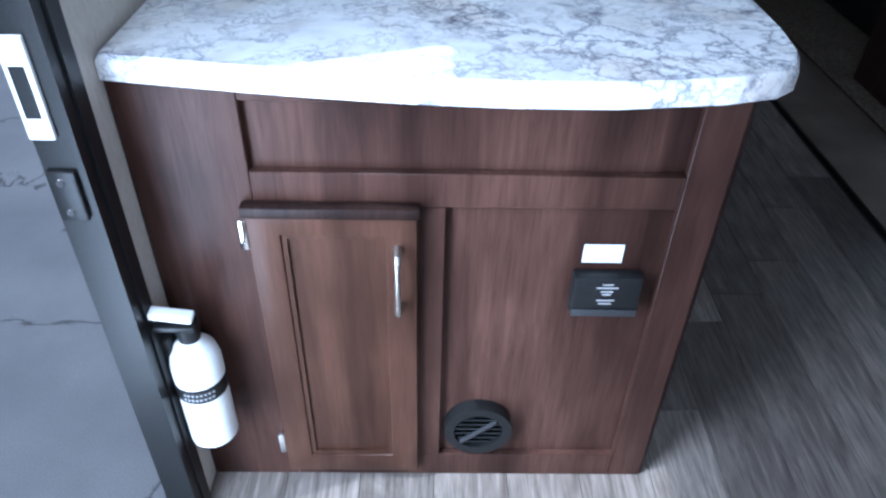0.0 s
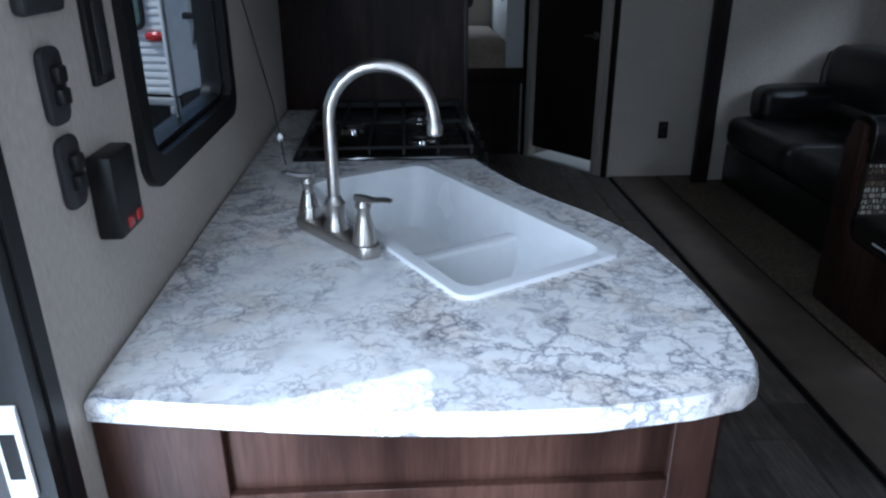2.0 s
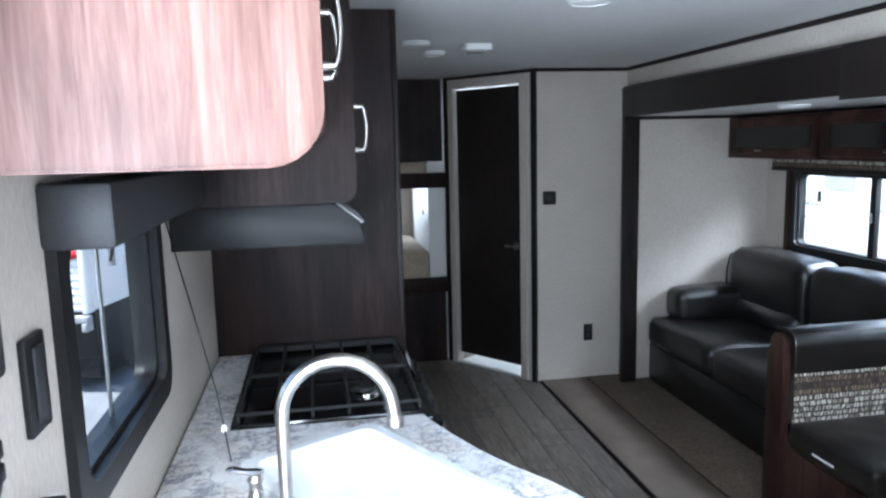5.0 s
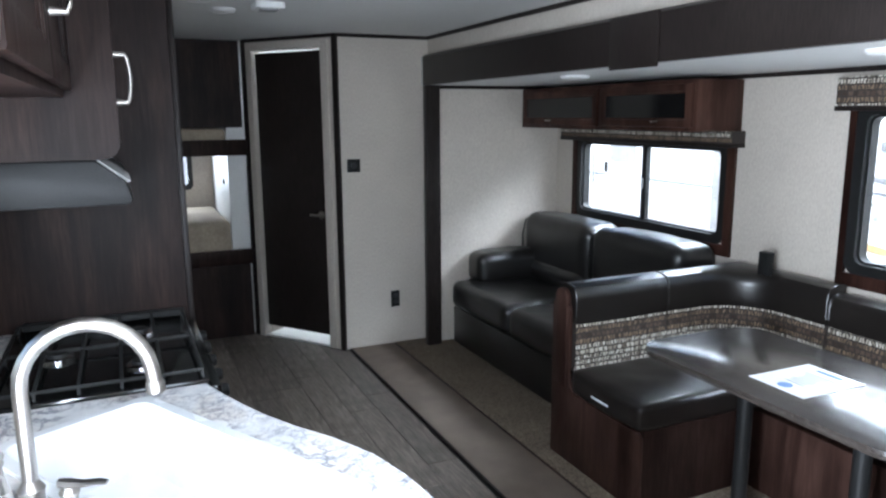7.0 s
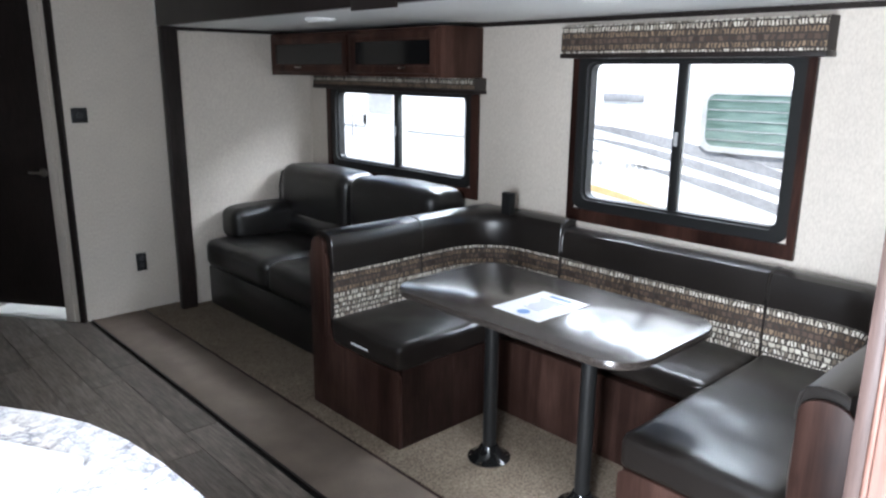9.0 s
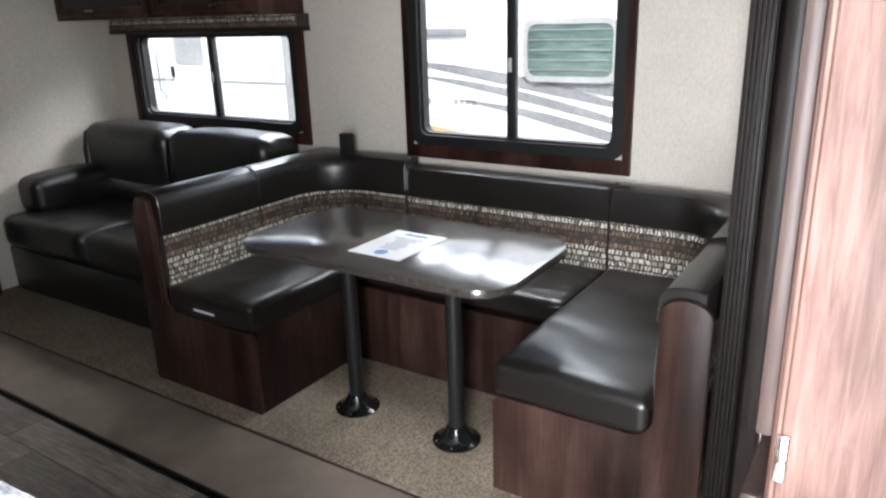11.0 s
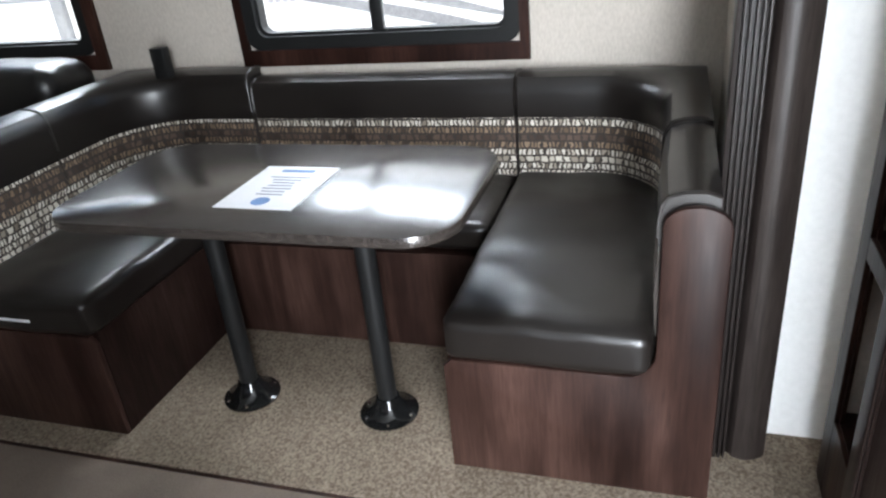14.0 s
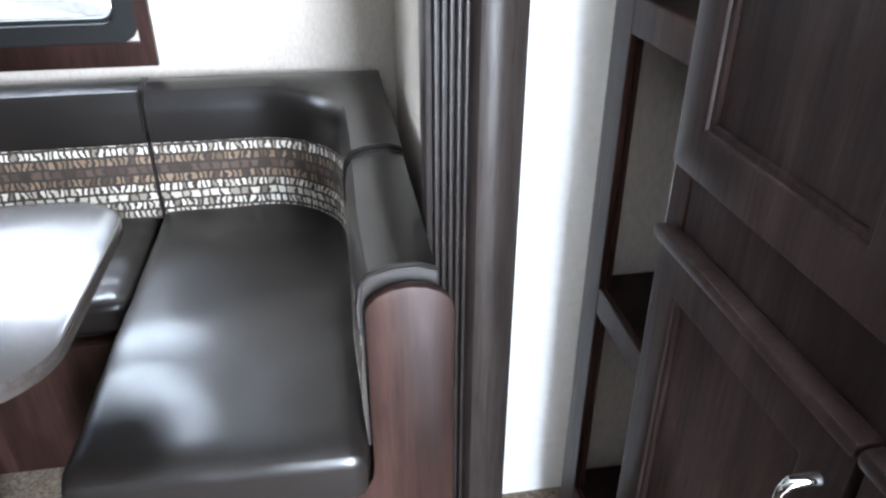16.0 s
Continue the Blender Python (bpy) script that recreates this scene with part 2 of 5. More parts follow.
def planks():
    m, nt, b = nodes_of("plank_vinyl")
    info = nt.nodes.new("ShaderNodeObjectInfo")
    tone = ramp_of(nt, info.outputs["Random"], ((0.0, (0.50, 0.48, 0.47)), (0.5, (0.85, 0.83, 0.80)), (1.0, (1.2, 1.17, 1.12))))
    fine = noise_of(nt, 10, (10, 0.9, 1), 8, 0.65, 0.8, "Generated")
    g = noise_of(nt, 6, (16, 1.0, 1), 8, 0.66, 0.7)
    knot = noise_of(nt, 5, (2.4, 0.8, 1), 4, 0.6, 1.0)
    c = ramp_of(nt, g, ((0.25, (0.072, 0.060, 0.052)), (0.5, (0.215, 0.186, 0.165)), (0.75, (0.37, 0.325, 0.295))))
    k = ramp_of(nt, knot, ((0.3, (0.55, 0.53, 0.52)), (0.58, (1, 1, 1))))
    nt.links.new(mix_of(nt, 1.0, mix_of(nt, 1.0, c, k, 'MULTIPLY'), tone, 'MULTIPLY'), b.inputs["Base Color"])
    b.inputs["Roughness"].default_value = 0.42
    bump_of(nt, b, g, 0.12, 0.001)
    return m


M_PLANK = planks()


def asphalt():
    m, nt, b = nodes_of("asphalt")
    g = noise_of(nt, 180, (1, 1, 1), 3, 0.7)
    broad = noise_of(nt, 0.9, (1, 1, 1), 5, 0.6)
    crack = noise_of(nt, 0.55, (1, 1, 1), 8, 0.55, 0.8)
    c = ramp_of(nt, g, ((0.3, (0.13, 0.132, 0.138)), (0.7, (0.20, 0.202, 0.208))))
    s = ramp_of(nt, broad, ((0.35, (0.8, 0.8, 0.82)), (0.65, (1.25, 1.25, 1.25))))
    k = ramp_of(nt, crack, ((0.494, (1, 1, 1)), (0.5, (0.25, 0.25, 0.25)), (0.506, (1, 1, 1))))
    nt.links.new(mix_of(nt, 1.0, mix_of(nt, 1.0, c, s, 'MULTIPLY'), k, 'MULTIPLY'), b.inputs["Base Color"])
    b.inputs["Roughness"].default_value = 0.8
    bump_of(nt, b, g, 0.5, 0.004)
    return m


M_ASPHALT = asphalt()


def woven(name):
    """Rows of short upright dashes in cream, tan and brown on a dark ground."""
    m, nt, b = nodes_of(name)
    uv = nt.nodes.new("ShaderNodeUVMap")
    warp = nt.nodes.new("ShaderNodeTexNoise")
    warp.inputs["Scale"].default_value, warp.inputs["Detail"].default_value = 34, 3
    nt.links.new(uv.outputs[0], warp.inputs["Vector"])
    off = nt.nodes.new("ShaderNodeVectorMath")
    off.operation = 'MULTIPLY_ADD'
    off.inputs[1].default_value = (0.035, 0.010, 0)
    nt.links.new(warp.outputs["Color"], off.inputs[0])
    nt.links.new(uv.outputs[0], off.inputs[2])
    br = nt.nodes.new("ShaderNodeTexBrick")
    br.offset, br.offset_frequency, br.squash, br.squash_frequency = 0.37, 2, 1.7, 3
    br.inputs["Scale"].default_value = 1.0
    br.inputs["Brick Width"].default_value, br.inputs["Row Height"].default_value = 0.0150, 0.0255
    br.inputs["Mortar Size"].default_value, br.inputs["Mortar Smooth"].default_value = 0.0038, 0.25
    br.inputs["Color1"].default_value, br.inputs["Color2"].default_value = (0, 0, 0, 1), (1, 1, 1, 1)
    br.inputs["Mortar"].default_value = (0, 0, 0, 1)
    nt.links.new(off.outputs[0], br.inputs["Vector"])
    sep = nt.nodes.new("ShaderNodeSeparateXYZ")
    nt.links.new(off.outputs[0], sep.inputs[0])
    div = nt.nodes.new("ShaderNodeMath")
    div.operation, div.inputs[1].default_value = 'DIVIDE', 0.0255
    nt.links.new(sep.outputs[1], div.inputs[0])
    flo = nt.nodes.new("ShaderNodeMath")
    flo.operation = 'FLOOR'
    nt.links.new(div.outputs[0], flo.inputs[0])
    wn_ = nt.nodes.new("ShaderNodeTexWhiteNoise")
    wn_.noise_dimensions = '1D'
    nt.links.new(flo.outputs[0], wn_.inputs["W"])
    row = ramp_of(nt, wn_.outputs["Value"], ((0.0, (0.56, 0.52, 0.45)), (0.36, (0.20, 0.14, 0.09)), (0.62, (0.60, 0.56, 0.49)), (0.84, (0.085, 0.055, 0.04))))
    row.node.color_ramp.interpolation = 'CONSTANT'
    tone = ramp_of(nt, br.outputs["Color"], ((0.0, (0.22, 0.19, 0.16)), (0.35, (0.75, 0.72, 0.68)), (1.0, (1.1, 1.1, 1.1))))
    dash = mix_of(nt, 1.0, row, tone, 'MULTIPLY')
    nt.links.new(mix_of(nt, br.outputs["Fac"], dash, (0.030, 0.023, 0.019)), b.inputs["Base Color"])
    b.inputs["Roughness"].default_value = 0.85
    bump_of(nt, b, br.outputs["Fac"], 0.25, 0.001)
    return m


M_FABRIC = woven("dash_print_fabric")

# ---------- mesh helpers ----------
ORIGIN = {}


def thing(name, at, label, category, group="", kind=""):
    ob = new(name)
    ob.location = at
    ob.empty_display_size = 0.05
    ORIGIN[ob] = Vector(at)
    return tagged(ob, label, category, group, kind)


def part(name, bm, material, parent=None, label="", smooth=True):
    """Links a bmesh given in world coordinates as one mesh under a thing or a part."""
    org = ORIGIN.get(parent, Vector((0, 0, 0)))
    bmesh.ops.translate(bm, verts=bm.verts, vec=-org)
    bmesh.ops.recalc_face_normals(bm, faces=bm.faces)
    me = bpy.data.meshes.new(name)
    bm.to_mesh(me)
    bm.free()
    me.materials.append(material)
    if smooth:
        me.polygons.foreach_set("use_smooth", [True] * len(me.polygons))
        me.set_sharp_from_angle(angle=radians(38))
    ob = new(name, me)
    if parent:
        ob.parent = parent
    ORIGIN[ob] = org
    if label:
        tagged(ob, label)
    return ob


def setting(name, bm, material, label, category):
    return tagged(part(name, bm, material), label, category, kind="structure")


def bx(x0, x1, y0, y1, z0, z1, bevel=0.0, seg=2, bm=None):
    made = bmesh.new()
    bmesh.ops.create_cube(made, size=1.0)
    bmesh.ops.scale(made, vec=(x1 - x0, y1 - y0, z1 - z0), verts=made.verts)
    bmesh.ops.translate(made, vec=((x0 + x1) / 2, (y0 + y1) / 2, (z0 + z1) / 2), verts=made.verts)
    if bevel:
        bmesh.ops.bevel(made, geom=made.edges[:], offset=bevel, segments=seg, profile=0.5, affect='EDGES')
    return joined(bm, made)


def joined(bm, made):
    if bm is None:
        return made
    me = bpy.data.meshes.new("tmp")
    made.to_mesh(me)
    made.free()
    bm.from_mesh(me)
    bpy.data.meshes.remove(me)
    return bm


def prism(outline, a0, a1, axis="z", bevel=0.0, bm=None, seg=2):
    """Outline extruded along an axis. z: (x, y); x: (y, z); y: (x, z)."""
    def p(u, v, a):
        return {"z": (u, v, a), "x": (a, u, v), "y": (u, a, v)}[axis]
    made = bmesh.new()
    lo = [made.verts.new(p(u, v, a0)) for u, v in outline]
    hi = [made.verts.new(p(u, v, a1)) for u, v in outline]
    f0, f1 = made.faces.new(lo), made.faces.new(hi)
    n = len(outline)
    for i in range(n):
        made.faces.new((lo[i], lo[(i + 1) % n], hi[(i + 1) % n], hi[i]))
    if bevel:
        edges = list(set(f0.edges[:] + f1.edges[:]))
        bmesh.ops.recalc_face_normals(made, faces=made.faces)
        bmesh.ops.bevel(made, geom=edges, offset=bevel, segments=seg, profile=0.5, affect='EDGES')
    return joined(bm, made)


def rounded(x0, x1, y0, y1, r, n=6):
    """A rectangle's outline with round corners; r: one radius, or four from the low corner anticlockwise."""
    rs = r if isinstance(r, tuple) else (r,) * 4
    out = []
    for (cx, cy, sx, sy, a), q in zip(((x0, y0, 1, 1, 180), (x1, y0, -1, 1, 270), (x1, y1, -1, -1, 0), (x0, y1, 1, -1, 90)), rs):
        if q <= 0:
            out.append((cx, cy))
            continue
        for i in range(n + 1):
            t = radians(a + 90 * i / n)
            out.append((cx + sx * q + q * math.cos(t), cy + sy * q + q * math.sin(t)))
    return out


def ringed(outer, inner, a0, a1, axis="z", bm=None):
    """A flat frame between two outlines of equal count, with depth."""
    def p(u, v, a):
        return {"z": (u, v, a), "x": (a, u, v), "y": (u, a, v)}[axis]
    made = bmesh.new()
    rows = [[made.verts.new(p(u, v, a)) for u, v in line] for line, a in ((outer, a0), (outer, a1), (inner, a1), (inner, a0))]
    n = len(outer)
    for k in range(4):
        for i in range(n):
            made.faces.new((rows[k][i], rows[k][(i + 1) % n], rows[(k + 1) % 4][(i + 1) % n], rows[(k + 1) % 4][i]))
    return joined(bm, made)


def tube(points, radius, sides=10, bm=None, caps=True):
    made = bmesh.new()
    pts = [Vector(p) for p in points]
    rad = radius if isinstance(radius, (list, tuple)) else [radius] * len(pts)
    rings, up = [], None
    for i, p in enumerate(pts):
        d = (pts[min(i + 1, len(pts) - 1)] - pts[max(i - 1, 0)]).normalized()
        if up is None:
            up = d.orthogonal().normalized()
        up = (up - d * up.dot(d)).normalized()
        side = d.cross(up)
        rings.append([made.verts.new(p + rad[i] * (math.cos(a) * up + math.sin(a) * side)) for a in [2 * math.pi * k / sides for k in range(sides)]])
    for a, b in zip(rings, rings[1:]):
        for k in range(sides):
            made.faces.new((a[k], a[(k + 1) % sides], b[(k + 1) % sides], b[k]))
    if caps:
        made.faces.new(rings[0])
        made.faces.new(rings[-1])
    return joined(bm, made)


def lathe(profile, at, axis=(0, 0, 1), sides=24, bm=None):
    """Profile of (radius, height) turned round an axis through at."""
    made = bmesh.new()
    ax = Vector(axis).normalized()
    u = ax.orthogonal().normalized()
    v = ax.cross(u)
    rings = []
    for r, h in profile:
        c = Vector(at) + ax * h
        rings.append([made.verts.new(c + max(r, 0.0004) * (math.cos(a) * u + math.sin(a) * v)) for a in [2 * math.pi * k / sides for k in range(sides)]])
    for a, b in zip(rings, rings[1:]):
        for k in range(sides):
            made.faces.new((a[k], a[(k + 1) % sides], b[(k + 1) % sides], b[k]))
    made.faces.new(rings[0])
    made.faces.new(rings[-1])
    return joined(bm, made)


def moved(bm, m):
    bmesh.ops.transform(bm, matrix=m, verts=bm.verts)
    return bm


def wall_with_holes(axis, a0, a1, u0, u1, z0, z1, holes):
    """A wall across axis 'x' or 'y', with rectangular holes (u0, u1, z0, z1) through it, butted out of blocks."""
    bm = bmesh.new()
    us = sorted({u0, u1, *[h[0] for h in holes], *[h[1] for h in holes]})
    zs = sorted({z0, z1, *[h[2] for h in holes], *[h[3] for h in holes]})
    def solid(i, j):
        if i < 0 or j < 0 or i >= len(us) - 1 or j >= len(zs) - 1:
            return False
        cu, cz = (us[i] + us[i + 1]) / 2, (zs[j] + zs[j + 1]) / 2
        return not any(h[0] < cu < h[1] and h[2] < cz < h[3] for h in holes)
    cache = {}
    def vert(a, u, z):
        key = (a, u, z)
        if key not in cache:
            cache[key] = bm.verts.new((a, u, z) if axis == "x" else (u, a, z))
        return cache[key]
    for i in range(len(us) - 1):
        for j in range(len(zs) - 1):
            if not solid(i, j):
                continue
            p, q, r, s = us[i], us[i + 1], zs[j], zs[j + 1]
            for a in (a0, a1):
                bm.faces.new([vert(a, *c) for c in ((p, r), (q, r), (q, s), (p, s))])
            for di, dj, c, d in ((-1, 0, (p, r), (p, s)), (1, 0, (q, r), (q, s)), (0, -1, (p, r), (q, r)), (0, 1, (p, s), (q, s))):
                if not solid(i + di, j + dj):
                    bm.faces.new([vert(a0, *c), vert(a0, *d), vert(a1, *d), vert(a1, *c)])
    return bm

# ---------- the shell ----------
TOP, LX, SX = 2.115, -0.40, 3.025
setting("ground", bx(-150, 150, -150, 150, -0.95, -0.75), M_ASPHALT, "worn grey asphalt parking lot with fine cracks", "ground")
setting("grass_verge", prism([(-2.6, 1.0), (-1.95, 1.25), (-2.05, 1.9), (-2.7, 2.1)], -0.75, -0.735), M_GRASS, "small patch of grass at the edge of the asphalt", "grass")
floor = setting("floor", bx(-0.46, 1.44, -0.8, 6.45, -0.08, -0.006), M_BLACK, "trailer floor under weathered grey-brown vinyl planks", "floor")
setting("carpet", bx(1.775, 3.03, 0.50, 4.80, -0.06, 0.006, 0.003), M_CARPET, "beige looped carpet in the slide-out", "carpet")
setting("carpet_strip", bx(1.452, 1.762, -0.6, 4.80, -0.06, 0.004, 0.003), M_STRIP, "flat brown carpet strip between vinyl and slide-out", "carpet")
setting("floor_trim", bx(1.44, 1.452, -0.6, 4.80, -0.06, 0.006), M_TRIM, "thin dark transition strip along the vinyl planks", "trim")
setting("carpet_seam", bx(1.762, 1.775, -0.6, 4.80, -0.06, 0.002), M_TRIMB, "narrow brown seam along the slide-out carpet", "trim")
setting("front_carpet", bx(1.775, 2.25, -0.6, 0.50, -0.06, 0.005), M_CARPET, "beige carpet in front of the cabinet", "carpet")

setting("wall_west", wall_with_holes("x", -0.445, LX, -0.8, 6.45, -0.10, TOP, [(0.05, 0.83, -0.04, 1.92), (1.295, 1.905, 1.12, 1.53)]), M_WALL, "beige linen-look vinyl wall with door and window", "wall")
setting("ceiling", bx(-0.46, 2.26, -0.8, 6.45, TOP, TOP + 0.05), M_CEIL, "white textured ceiling panel", "ceiling")
# hole cut only to let the added fill lamp shine in from behind
setting("wall_south", wall_with_holes("y", -0.86, -0.8, -0.46, 2.21, -0.1, TOP, [(0.25, 1.25, 0.0, 1.95)]), M_WALL, "beige vinyl partition wall", "wall")
setting("wall_bath", bx(1.405, 2.06, 4.80, 4.86, 0, TOP), M_WALL, "pale linen-look vinyl wall beside the bathroom door", "wall")
setting("wall_over_slide", bx(2.05, 2.26, 0.56, 4.80, 1.985, TOP), M_WALL, "pale vinyl wall strip above the slide-out", "wall")
setting("wall_slide", wall_with_holes("x", SX, SX + 0.06, 0.57, 4.74, -0.06, 1.789, [(1.315, 2.285, 0.925, 1.60), (3.07, 4.365, 0.93, 1.415)]), M_WALL, "beige linen-look vinyl wall with two windows", "wall")
setting("wall_slide_end", bx(2.06, SX, 4.68, 4.74, -0.06, 1.79), M_WALL, "beige vinyl end wall beside the sofa", "wall")
setting("wall_slide_front", bx(2.16, SX, 0.57, 0.63, 0, 1.79), M_WALL, "beige vinyl end wall behind the dinette", "wall")
setting("slide_ceiling", bx(2.0, SX + 0.06, 0.57, 4.80, 1.79, 1.984), M_CEIL, "white textured slide-out ceiling", "ceiling")
setting("wall_white", bx(2.205, 2.26, -0.2, 0.56, 0, 1.985), M_WHITE, "bright white wall panel beside the slide-out", "wall")
setting("wall_east_front", bx(2.21, 2.26, -0.86, -0.2, 0, TOP), M_WALL, "beige vinyl wall", "wall")
setting("wall_white_top", bx(2.205, 2.26, -0.2, 0.56, 1.985, TOP), M_WHITE, "white wall panel above the slide-out corner", "wall")

# header, bracket and jambs of the slide-out
setting("header", prism([(1.955, 1.79), (2.0, 1.79), (2.0, 1.985), (1.975, 1.985), (1.955, 1.97)], 0.47, 4.67, "y", 0.003), M_TRIM, "dark espresso fascia above the slide-out", "trim")
setting("header_bracket", bx(1.944, 1.955, 2.38, 2.67, 1.772, 1.978, 0.003), M_TRIM, "dark cover plate on the slide-out fascia", "trim")
setting("jamb_rear", bx(1.96, 2.06, 4.62, 4.68, 0, 1.79, 0.006), M_TRIM, "dark vertical trim at the slide-out corner", "trim")
rib = bx(2.10, 2.16, 0.607, 0.675, 0.005, 1.79, 0.004)
for i in range(5):
    bx(2.085, 2.10, 0.610 + i * 0.0115, 0.617 + i * 0.0115, 0.005, 1.79, 0.002, 1, rib)
setting("jamb_front_ribs", rib, M_TRIM, "ribbed black seal along the slide-out jamb", "trim")
setting("jamb_front", prism([(2.105, 0.525), (2.115, 0.515), (2.205, 0.515), (2.205, 0.606), (2.115, 0.606), (2.095, 0.592), (2.088, 0.566), (2.094, 0.542)], 0.005, 1.985, "z", 0.0), M_JAMB, "rounded dark brown slide-out jamb", "trim")
setting("crown_bath", bx(1.40, 2.05, 4.785, 4.80, TOP - 0.022, TOP), M_TRIM, "thin dark trim along the ceiling", "trim")
setting("crown_side", bx(2.035, 2.05, 0.5, 4.785, TOP - 0.022, TOP), M_TRIM, "thin dark trim along the ceiling", "trim")
setting("crown_slide", bx(3.012, SX, 0.63, 4.68, 1.768, 1.79), M_TRIM, "thin dark trim along the slide-out ceiling", "trim")
setting("crown_slide_end", bx(2.06, 3.012, 4.667, 4.68, 1.768, 1.79), M_TRIM, "thin dark trim along the slide-out ceiling", "trim")

# bathroom corner: an angled wall with a door
CA, CB = Vector((1.405, 4.80)), Vector((0.925, 5.44))
run = (CB - CA)
DL = run.length
ang = math.atan2(run.y, run.x)
BATH = Matrix.Translation((CA.x, CA.y, 0)) @ Matrix.Rotation(ang, 4, 'Z')
# in the wall's own frame: u along the wall, v away from the room is negative
wb = wall_with_holes("y", -0.06, 0.0, 0, DL, 0, TOP, [(0.118, 0.715, 0.0, 2.035)])
setting("wall_bath_door", moved(wb, BATH), M_WALL, "pale vinyl corner wall round the bathroom door", "wall")
door = thing("door_1", (CA.x, CA.y, 0), "closed dark espresso bathroom door in pale frame", "door", kind="structure")
part("door_leaf", moved(bx(0.128, 0.705, -0.05, -0.018, 0.082, 2.018, 0.003), BATH), M_TRIM, door)
fr = bx(0.062, 0.118, 0.0, 0.014, 0, 2.08, 0.003)
bx(0.715, 0.765, 0.0, 0.014, 0, 2.08, 0.003, 2, fr)
bx(0.118, 0.715, 0.0, 0.014, 2.035, 2.08, 0.003, 2, fr)
part("door_frame", moved(fr, BATH), M_WALL, door, "pale vinyl-wrapped door casing")
knob = lathe([(0.026, 0), (0.026, 0.006), (0.010, 0.012), (0.010, 0.035), (0.0, 0.036)], (0.175, -0.018, 0.93), (0, 1, 0), 16)
bx(0.168, 0.25, 0.010, 0.020, 0.922, 0.938, 0.004, 2, knob)
part("door_handle", moved(knob, BATH), M_NICKEL, door, "satin nickel lever handle")
# white slab run inside the bathroom so the light gap below the door shows
setting("lit_gap_threshold", moved(bx(0.118, 0.715, -0.36, 0.0, 0.0, 0.012, 0.003), BATH), M_WHITE, "white threshold slab standing in for the lit gap under the bathroom door", "trim")
setting("corner_trim", moved(bx(-0.012, 0.024, -0.012, 0.016, 0, TOP, 0.004), BATH), M_TRIM, "dark vertical corner trim", "trim")
setting("corner_trim_left", moved(bx(DL - 0.024, DL + 0.004, -0.06, 0.016, 0, TOP, 0.004), BATH), M_TRIM, "dark vertical corner trim", "trim")
setting("crown_angle", moved(bx(0.02, DL - 0.02, 0.0, 0.014, TOP - 0.022, TOP), BATH), M_TRIM, "thin dark trim along the ceiling", "trim")
setting("bath_back", bx(0.98, 2.06, 5.9, 5.96, 0, TOP), M_WHITE, "plain bathroom wall behind the door", "wall")
setting("bath_floor", bx(1.44, 2.06, 4.86, 5.9, -0.06, 0.0), M_WHITE, "plain pale bathroom floor", "floor")
setting("bath_side", bx(2.06, 2.12, 4.80, 5.96, 0, TOP), M_WHITE, "plain bathroom side wall", "wall")

# bunk room
setting("wall_bunk_side", bx(0.79, 0.98, 5.50, 6.45, 0, TOP), M_WHITE, "white panelled wall beside the bunks", "wall")
setting("wall_north", wall_with_holes("y", 6.45, 6.51, -0.46, 0.98, 0, TOP, [(0.30, 0.60, 1.03, 1.42)]), M_WALL, "cream vinyl wall behind the bunks", "wall")
setting("bunk_window_frame", ringed(rounded(0.27, 0.63, 1.0, 1.45, 0.05), rounded(0.31, 0.59, 1.04, 1.41, 0.04), 6.42, 6.46, "y"), M_BLACK, "black framed bunk window", "window")
for nm, z0, z1, lab in (("bunk_bed", 0.62, 0.86, "lower bunk with a beige quilted mattress"), ("bunk_bed", 1.40, 1.515, "upper bunk with a beige mattress edge")):
    bed = thing(nm, (0.2, 5.95, z0 - 0.06), lab, "bunk bed", "bunks")
    part("frame", bx(-0.39, 0.785, 5.42, 6.44, z0 - 0.06, z0, 0.004), M_DARK, bed, "dark wooden bunk frame")
    part("mattress", bx(-0.38, 0.78, 5.44, 6.43, z0, z1, 0.035, 3), M_MATT, bed)
    part("rail", bx(-0.39, 0.915, 5.40, 5.42, z0 - 0.075, z0 + 0.035, 0.006), M_DARK, bed)
# added dark sheets in place of the shade under and inside the bunks
setting("lower_bunk_shade", bx(-0.39, 0.90, 5.44, 5.47, 0, 0.545), M_DARK, "dark sheet standing in for the shade below the lower bunk", "panel")
setting("upper_bunk_shade", bx(-0.39, 0.90, 5.455, 5.485, 1.518, 2.11), M_DARK, "dark sheet standing in for the shade inside the upper bunk", "panel")
wardrobe_pull = thing("panel_latch", (0.785, 5.75, 1.12), "small black oval latch on the white bunk wall", "latch")
part("latch_plate", lathe([(0.02, 0), (0.024, 0.004), (0.016, 0.008), (0, 0.008)], (0.79, 5.75, 1.12), (-1, 0, 0), 14), M_BLACK, wardrobe_pull)

# entry door opening
en = thing("door_2", (-0.43, 0.44, 0), "black aluminium entry door frame standing open to the lot", "door", kind="structure")
part("door_frame", ringed([(0.05, -0.04), (0.83, -0.04), (0.83, 1.92), (0.05, 1.92)], [(0.075, -0.015), (0.805, -0.015), (0.805, 1.895), (0.075, 1.895)], -0.446, -0.394, "x"), M_BLACK, en, "black aluminium jamb")
part("flange", ringed([(0.02, -0.005), (0.86, -0.005), (0.86, 1.95), (0.02, 1.95)], [(0.05, 0.0), (0.83, 0.0), (0.83, 1.92), (0.05, 1.92)], -0.40, -0.390, "x"), M_BLACK, en)
sp = bx(-0.445, -0.413, 0.797, 0.805, 0.855, 0.985, 0.002)
